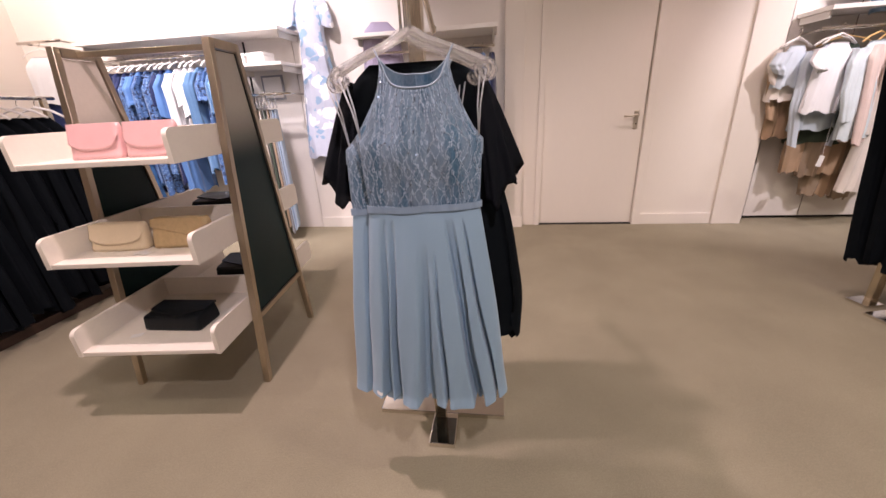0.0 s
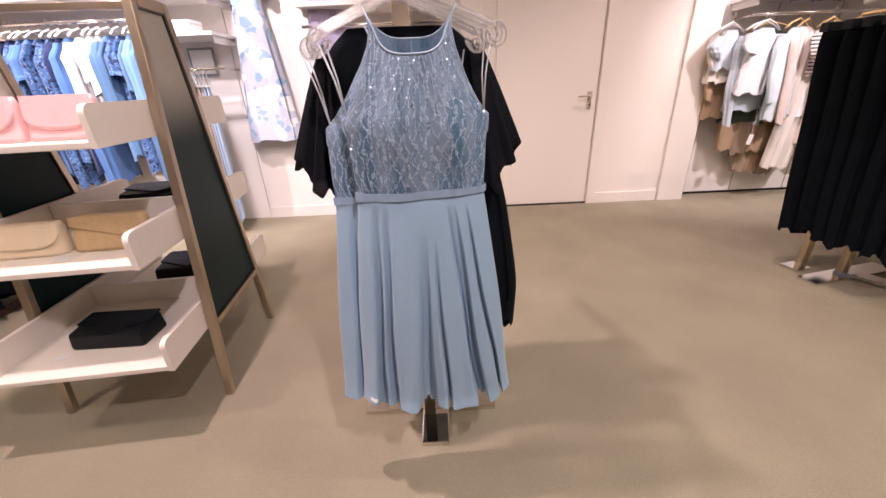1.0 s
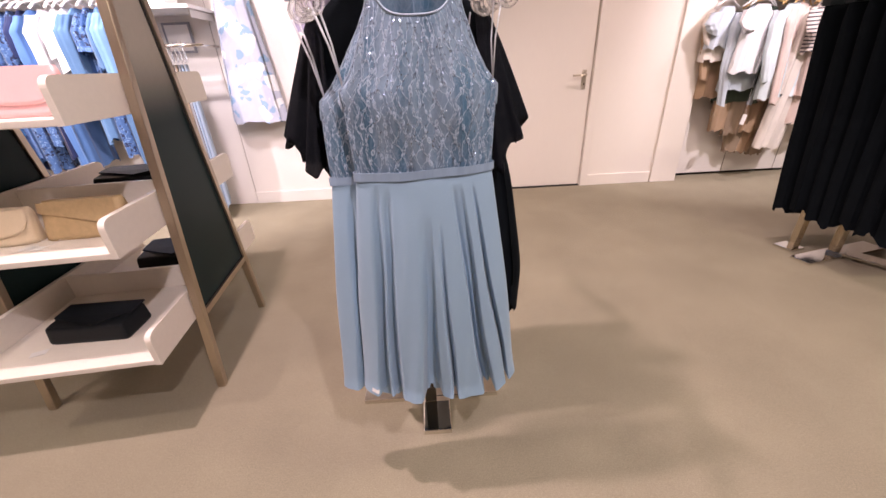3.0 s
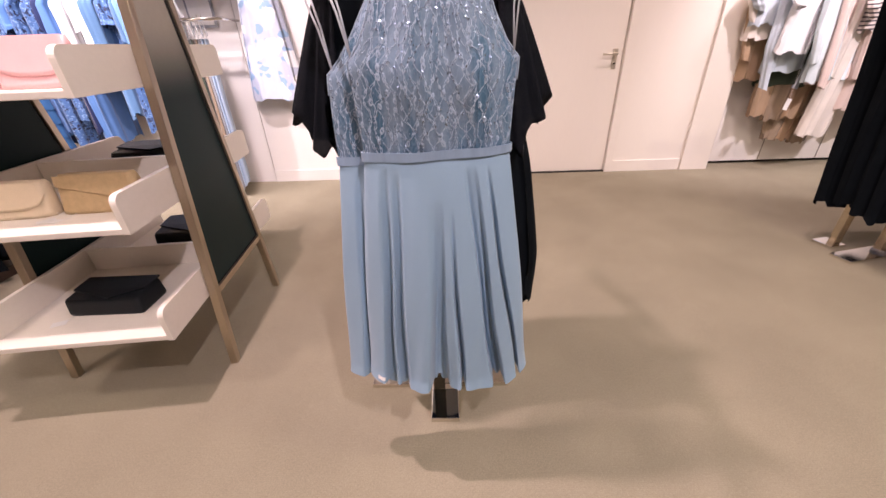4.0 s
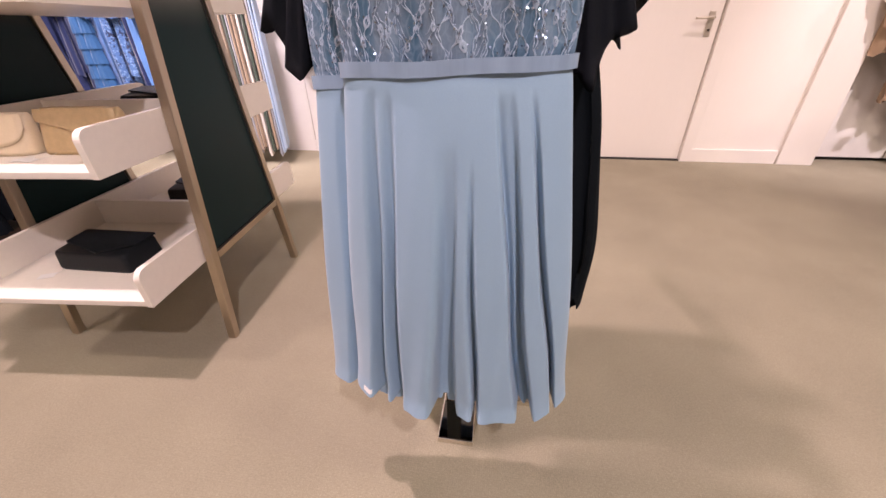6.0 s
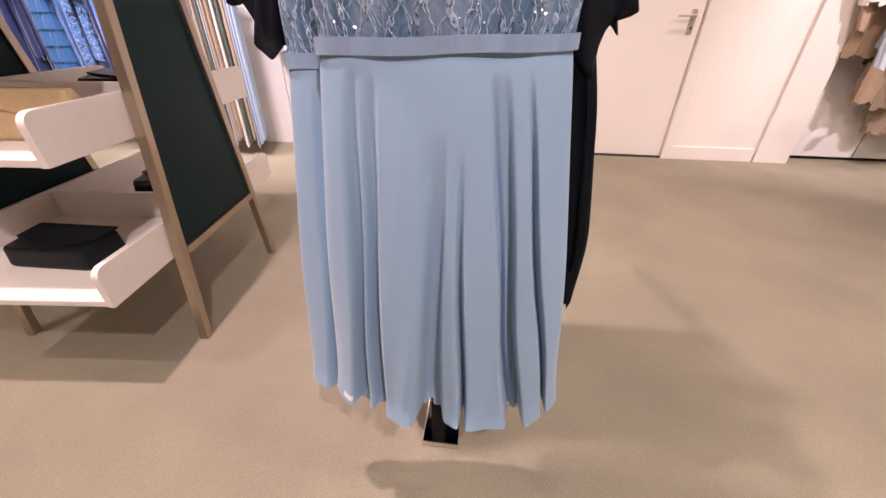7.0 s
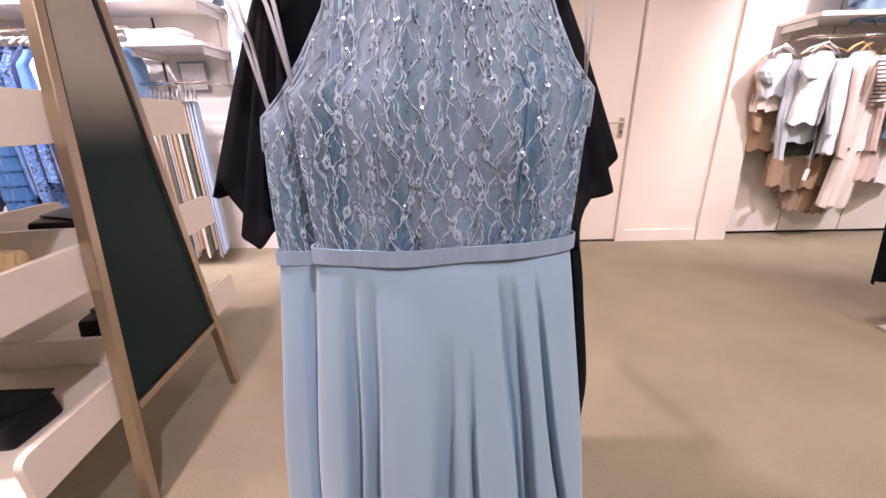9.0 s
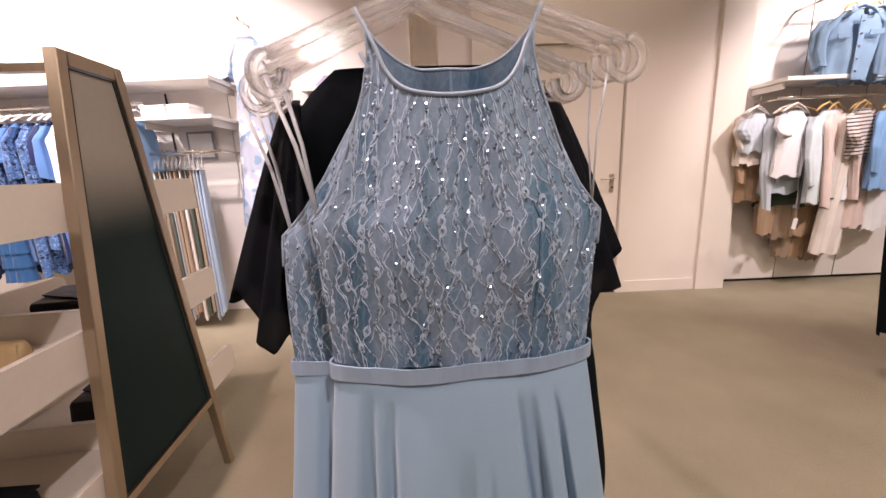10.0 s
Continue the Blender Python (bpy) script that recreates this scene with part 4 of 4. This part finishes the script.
wall_shelf("long white lacquered shelf over the hanging clothes", -3.92, -1.94, 3.52, BACK, 1.85)
wall_shelf("white lacquered shelf holding two white boxes", -2.50, -1.95, 3.50, BACK, 1.585, 0.025)
rail("steel hanging rail under the long shelf", -3.93, -2.50, 3.62, 1.72, BACK)
rail("steel hanging rail under the short shelf", -2.49, -1.96, 3.58, 1.36, BACK)
for x in (-2.51, -1.935):
    upright(x, BACK, 1.15, 1.84)
for k, x in enumerate((-2.42, -2.22)):
    bx = thing("storage_box", "small white cardboard box with a lid on the shelf", "box", pose(x, 3.66, 1.611, 0, 0, 4 - 7 * k), "white boxes on the shelf")
    part("box_body", box(-0.08, 0.08, -0.08, 0.08, 0, 0.065, 0.002), TAG, bx)
    part("lid", box(-0.084, 0.084, -0.084, 0.084, 0.066, 0.09, 0.002), TAG, bx)
pf = thing("picture_frame", "small dark framed notice leaning on the wall", "picture frame", pose(-2.28, 3.885, 1.40))
part("frame", box(-0.11, 0.11, -0.012, 0.0, -0.08, 0.14, 0.002), GREYC, pf)
part("card", box(-0.092, 0.092, -0.016, -0.013, -0.062, 0.122), TAG, pf)

COLOURS = [NAVY, NAVY, NAVY, NAVY, NAVY, FLORALNAVY, BLUE, FLORALNAVY, FLORALNAVY, NAVY, BLUE, WHITE, WHITE, WHITE, DENIM, FLORALNAVY, DENIM, SKY]
WORDS = {NAVY: "navy blue", BLUE: "mid blue", SKY: "pale blue", FLORALNAVY: "blue floral print", WHITE: "white", DENIM: "denim blue"}
for k, c in enumerate(COLOURS):
    x = -3.85 + 0.076 * k
    long = 1.0 + 0.12 * math.sin(k * 2.1)
    if c is WHITE:
        long = 0.62
    hung(WORDS[c] + " dress hanging edge-on from the wall rail", "dress", pose(x, 3.62, 1.615, 0, 0, 104 + 6 * math.sin(k * 1.7)), [(0, 0.05, 0.02, 0), (0.07, 0.19, 0.03, 0), (0.35, 0.21, 0.036, 0), (long, 0.22 + 0.03 * math.sin(k), 0.045, 0)], c, 8, 0.014, 40 + k, "dresses on the wall rail", "dress", n=56, hem=0.02, sleeves=[([(-0.17, 0, -0.05), (-0.215, 0.03, -0.15), (-0.225, 0.02, -0.30 - 0.1 * (k % 3))], 0.045, 0.06, 0.7)])
    rail_hanger(x, 3.62, 1.735, 104 + 6 * math.sin(k * 1.7), 0.18)
# tiers of ruffles on two of the dresses
for k, x in enumerate((-3.52, -3.44)):
    g = thing("skirt", "blue tiered ruffle skirt hanging under the rail", "skirt", pose(x, 3.40, 1.12, 0, 0, 10 * k - 5), "ruffle skirts")
    for j in range(6):
        bm = bmesh.new()

        def tier(u, v, j=j):
            a = 2 * math.pi * u
            r = 0.035 + 0.004 * j + 0.014 * v
            return Vector((math.cos(a) * (r + 0.006 * v * math.sin(7 * a + j)), math.sin(a) * (r * 0.8 + 0.006 * v * math.sin(9 * a)), -0.105 * j - 0.115 * v))
        add_grid(bm, tier, 36, 6, True)
        part("ruffle_tier", bm, RUFFLE, g, smooth=True)
LEGS = [IVORY, TAUPE, OLIVE, GREYC, TAUPE, TAUPE, IVORY, OLIVE, TAUPE, GREYC, PALEDENIM, PALEDENIM]
LEGWORDS = {IVORY: "ivory", TAUPE: "taupe", OLIVE: "dark olive", BLUSH: "blush", GREYC: "grey", PALEDENIM: "pale blue denim", SKY: "pale blue"}
for k, c in enumerate(LEGS):
    x = -2.46 + 0.031 * k
    hung(LEGWORDS[c] + " trousers hanging from the low wall rail", "trousers", pose(x, 3.56, 1.23, 0, 0, 121 + 4 * math.sin(k)), [(0, 0.16, 0.010, 0), (0.3, 0.17, 0.016, 0), (0.7, 0.15, 0.015, 0), (1.14 - 0.03 * (k % 3), 0.13, 0.014, 0)], c, 6, 0.006, 70 + k, "trousers on the low rail", "trousers", n=40)
    rail_hanger(x, 3.58, 1.375, 121, 0.17, CLEAR, "low rail hangers", "clear plastic hanger on the low rail")

# floral dress on the wall, and the bay beyond
hung("long lilac-blue floral wrap dress hanging on the wall", "dress", pose(-1.775, 3.80, 2.19), [(0, 0.05, 0.02, 0), (0.06, 0.13, 0.03, 0), (0.30, 0.12, 0.05, 0), (0.36, 0.105, 0.05, 0), (0.42, 0.115, 0.055, 0), (1.42, 0.215, 0.075, 0)], FLORAL, 8, 0.020, 90, "", "dress", sleeves=[([(-0.10, 0, -0.05), (-0.15, 0, -0.16), (-0.17, -0.01, -0.30)], 0.05, 0.055, 0.7), ([(0.10, 0, -0.05), (0.15, 0, -0.16), (0.17, -0.01, -0.30)], 0.05, 0.055, 0.7)])
hk = thing("wall_hook", "steel faceout arm carrying the floral dress", "hook", pose(-1.775, BACK, 2.30))
part("arm", tube([(0, -0.002, 0), (0, -0.16, -0.01), (0, -0.17, 0.01)], 0.009, 8), CHROME, hk, smooth=True)
rail_hanger(-1.775, 3.80, 2.30, 0, 0.16, CLEAR, "wall hangers", "clear plastic hanger on the wall arm")
wall_shelf("white lacquered shelf in the bay beside the door", -1.30, -0.13, 3.50, BACK, 1.735)
rail("steel hanging rail in the bay beside the door", -1.30, -0.15, 3.60, 1.62, BACK)
hung("lilac cotton top hanging on the wall rail", "top", pose(-1.10, 3.66, 1.86, 0, 0, 20), [(0, 0.05, 0.02, 0), (0.06, 0.15, 0.03, 0), (0.45, 0.17, 0.05, 0)], cloth("lilac_cloth", (0.40, 0.36, 0.50)), 7, 0.012, 91, "", "top")
for k in range(4):
    c = (NAVY, BLUE, NAVY, GREYC)[k]
    hung((("navy", "royal blue", "navy", "grey")[k]) + " dress hanging in the bay beside the door", "dress", pose(-0.17 - 0.075 * k, 3.60, 1.565, 0, 0, 87), [(0, 0.05, 0.02, 0), (0.07, 0.18, 0.03, 0), (0.35, 0.20, 0.035, 0), (1.0, 0.21, 0.04, 0)], c, 8, 0.010, 95 + k, "dresses beside the door", "dress", n=48)
    rail_hanger(-0.17 - 0.075 * k, 3.60, 1.635, 87, 0.17, CLEAR, "bay hangers", "clear plastic hanger on the rail")

# ---- west corner: white top with navy skirt, and black clothes ----
rail("short steel rail on the wall", -4.62, -4.14, 3.62, 1.93, BACK)
hung("white blouse hanging in the corner", "blouse", pose(-4.38, 3.60, 1.80, 0, 0, 25), [(0, 0.06, 0.02, 0), (0.06, 0.16, 0.04, 0), (0.42, 0.17, 0.05, 0)], WHITE, 7, 0.012, 100, "", "blouse")
hung("navy blue skirt hanging in the corner", "skirt", pose(-4.37, 3.62, 1.43, 0, 0, 25), [(0, 0.15, 0.03, 0), (0.5, 0.18, 0.05, 0)], NAVY, 8, 0.012, 101, "", "skirt")
rail_hanger(-4.38, 3.60, 1.925, 25, 0.15)
rail_hanger(-4.37, 3.62, 1.50, 25, 0.14)
brack = thing("garment_rack", "steel rail rack holding black clothes on a wooden plinth", "clothes rack", pose(-3.15, 1.95, 0))
part("plinth", box(-0.24, 0.18, -0.75, 0.62, 0.0, 0.06, 0.004), mat("walnut", (0.05, 0.028, 0.02), 0.4, vary=0.25, scale=5, stretch=(1, 0.1, 1)), brack)
for s in (-0.6, 0.55):
    part("post", box(-0.015, 0.015, s - 0.015, s + 0.015, 0.06, 1.37, 0.002), GILT, brack)
part("bar", tube([(0, -0.75, 1.37), (0, 0.62, 1.37)], 0.0125, 10), CHROME, brack, smooth=True)
for k in range(13):
    y = 1.25 + 0.098 * k
    hung("black dress hanging on the rail rack", "dress", pose(-3.13 + 0.02 * math.sin(k * 2), y, 1.25, 0, 0, 3 * math.sin(k)), [(0, 0.06, 0.02, 0), (0.06, 0.19, 0.03, 0), (0.4, 0.21, 0.04, 0), (1.13 + 0.03 * math.sin(3 * k), 0.27, 0.05, 0)], RED if k == 1 else BLACK, 8, 0.012, 110 + k, "black dresses on the rail rack", "dress", n=48) if k != 1 else hung("dark red dress hanging on the rail rack", "dress", pose(-3.08, y, 1.25, 0, 0, 0), [(0, 0.06, 0.02, 0), (0.06, 0.19, 0.03, 0), (1.05, 0.25, 0.05, 0)], RED, 8, 0.012, 111, "", "dress", n=48)
    rail_hanger(-3.13, y, 1.37, 0, 0.19, PLASTICWHITE, "rack hangers", "pale plastic hanger on the rack")

# ---- east display bay ----
EB = 4.03
wall_shelf("white lacquered shelf in the bright display bay", 2.30, 3.75, 3.68, EB, 1.70)
rail("steel hanging rail under the bay shelf", 2.32, 3.75, 3.76, 1.585, EB)
slab("panel_joint", 2.742, 2.748, EB - 0.003, EB - 0.0005, 0.03, CEIL, JOINT, "thin grey joint between wall panels", "joint")
slab("panel_joint", 3.30, 3.306, EB - 0.003, EB - 0.0005, 0.03, CEIL, JOINT, "thin grey joint between wall panels", "joint")


def long_sleeves(w, l, out=0.05, r=0.046, seed=0):
    """Two limp sleeves, each bent its own way."""
    made = []
    rng = random.Random(900 + seed)
    for s in (-1, 1):
        ll = l * rng.uniform(0.72, 1.0)
        sway, fwd = rng.uniform(-0.2, 1.0) * out, rng.uniform(-0.09, 0.0)
        made.append(([(s * w * 0.80, 0, -0.045), (s * (w + 0.02), fwd * 0.3, -0.13), (s * (w + sway), fwd * 0.7, -0.13 - (ll - 0.13) * 0.5), (s * (w + sway * 0.6 - 0.02), fwd, -ll)], r * 1.15, r * rng.uniform(0.7, 1.05), 0.7))
    return made


TAN = cloth("tan_cloth", (0.42, 0.29, 0.19))
CHAMBRAY = cloth("washed_chambray", (0.54, 0.61, 0.68))
TOPS = [  # x, y, label, material, length, half width, turn, sleeve
    (2.20, 3.79, "short-sleeved pale chambray shirt", CHAMBRAY, 0.30, 0.10, 22, 0.20), (2.23, 3.84, "ivory ruffled blouse", IVORY, 0.40, 0.12, 18, 0.34), (2.27, 3.90, "tan cotton cardigan", TAN, 0.70, 0.11, 16, 0.55),
    (2.45, 3.73, "white cotton jacket with rolled sleeves", WHITE, 0.50, 0.15, 28, 0.28), (2.47, 3.80, "pale grey-blue chambray shirt", CHAMBRAY, 0.64, 0.16, 22, 0.82), (2.62, 3.90, "dark olive vest top", OLIVE, 0.76, 0.19, 8, 0.3), (2.73, 3.76, "pale aqua jumper", AQUA, 0.71, 0.15, 30, 0.78),
    (2.84, 3.80, "blush pink long-sleeved jumper", BLUSH, 0.74, 0.14, 34, 0.84), (2.99, 3.74, "striped knitted jumper", STRIPE, 0.36, 0.13, 30, 0.30), (3.05, 3.82, "ivory wool coat", IVORY, 1.18, 0.15, 30, 0.92), (3.15, 3.84, "blush knitted cardigan", BLUSH, 0.95, 0.15, 34, 0.80),
    (3.27, 3.80, "pale blue shirt", SKY, 0.64, 0.15, 36, 0.6), (3.34, 3.86, "long white cotton blouse", WHITE, 0.98, 0.15, 30, 0.7)]
for k, (x, y, label, c, l, w, turn, sl) in enumerate(TOPS):
    w, turn = 1.22 * w, turn - 8
    hung(label + " hanging on the bay rail", "top", pose(x, y, 1.485, 2 * math.sin(5 * k), 4 * math.sin(3 * k), turn), [(0, 0.05, 0.02, 0), (0.03, w * 0.55, 0.03, 0), (0.10, w * 0.92, 0.04, 0), (0.28, w * 0.96, 0.05, 0), (l, w * 1.02, 0.055, 0)], c, 7, 0.013, 130 + k, "tops on the bay rail", "top", sleeves=long_sleeves(w, sl, seed=k), hem=0.012)
    rail_hanger(x, y, 1.60, turn, w * 0.9, BLONDE if k > 4 else PLASTICWHITE, "bay rail hangers", "pale hanger on the bay rail")
for k, (x, z, l, c) in enumerate(((2.46, 0.98, 0.50, TAN), (2.60, 0.98, 0.54, TAUPE), (2.76, 0.98, 0.52, TAN), (2.92, 0.98, 0.50, TAUPE), (2.68, 0.80, 0.54, TAUPE), (2.80, 0.80, 0.55, TAN), (2.95, 0.80, 0.58, TAUPE))):
    hung(("tan" if c is TAN else "taupe") + " trousers hanging low against the bay wall", "trousers", pose(x, 3.88 + 0.05 * (k > 3), z, 0, 0, 10 - 4 * k), [(0, 0.09, 0.015, 0), (0.3, 0.095, 0.03, 0), (l, 0.085 - 0.03 * (k > 3), 0.03, 0)], c, 6, 0.010, 150 + k, "trousers in the bay", "trousers", n=40)
tg = thing("price_tag", "white paper price tag hanging from a sleeve", "price tag", pose(2.53, 3.68, 0.60, 0, 12, 20))
part("card", box(-0.03, 0.03, -0.001, 0.001, -0.045, 0.045), TAG, tg)
part("string", tube([(0, 0, 0.045), (0.004, 0.02, 0.13), (0.03, 0.07, 0.36)], 0.001, 4), TAG, tg)
def jacket_trim(g):
    """Collar, button band, hem band and two chest pockets."""
    part("collar", tube([(-0.085, -0.05, -0.045), (-0.05, -0.075, -0.02), (-0.03, -0.02, 0.02), (0.03, -0.02, 0.02), (0.05, -0.075, -0.02), (0.085, -0.05, -0.045)], 0.016, 8, False, 0.6), JACKETDENIM, g, smooth=True)
    part("button_band", box(-0.016, 0.016, -0.094, -0.084, -0.48, -0.06, 0.002), JACKETDENIM, g)
    for s in (-1, 1):
        part("pocket_flap", box(s * 0.09 - 0.04, s * 0.09 + 0.04, -0.088, -0.080, -0.20, -0.165, 0.002), JACKETDENIM, g)
    for j in range(5):
        part("button", tube([(0, -0.094, -0.10 - 0.085 * j), (0, -0.098, -0.10 - 0.085 * j)], 0.007, 8), CHROME, g)


# denim jackets hung above the shelf
rail("steel hanging rail above the bay shelf", 2.55, 3.75, 3.78, 2.28, EB)
for k, x in enumerate((2.80, 2.97, 3.16, 3.36)):
    hung("blue denim jacket hanging above the shelf", "jacket", pose(x, 3.74 + 0.03 * k, 2.18, 0, 0, -20 + 9 * k), [(0, 0.06, 0.03, 0), (0.05, 0.15, 0.05, 0), (0.3, 0.18, 0.07, 0), (0.50, 0.17, 0.06, 0)], JACKETDENIM, 5, 0.016, 160 + k, "denim jackets", "jacket", sleeves=long_sleeves(0.175, 0.50, 0.04, 0.055, 50 + k), extra=jacket_trim)
    rail_hanger(x, 3.76, 2.295, 25, 0.16, BLONDE, "upper rail hangers", "pale wooden hanger on the upper rail")
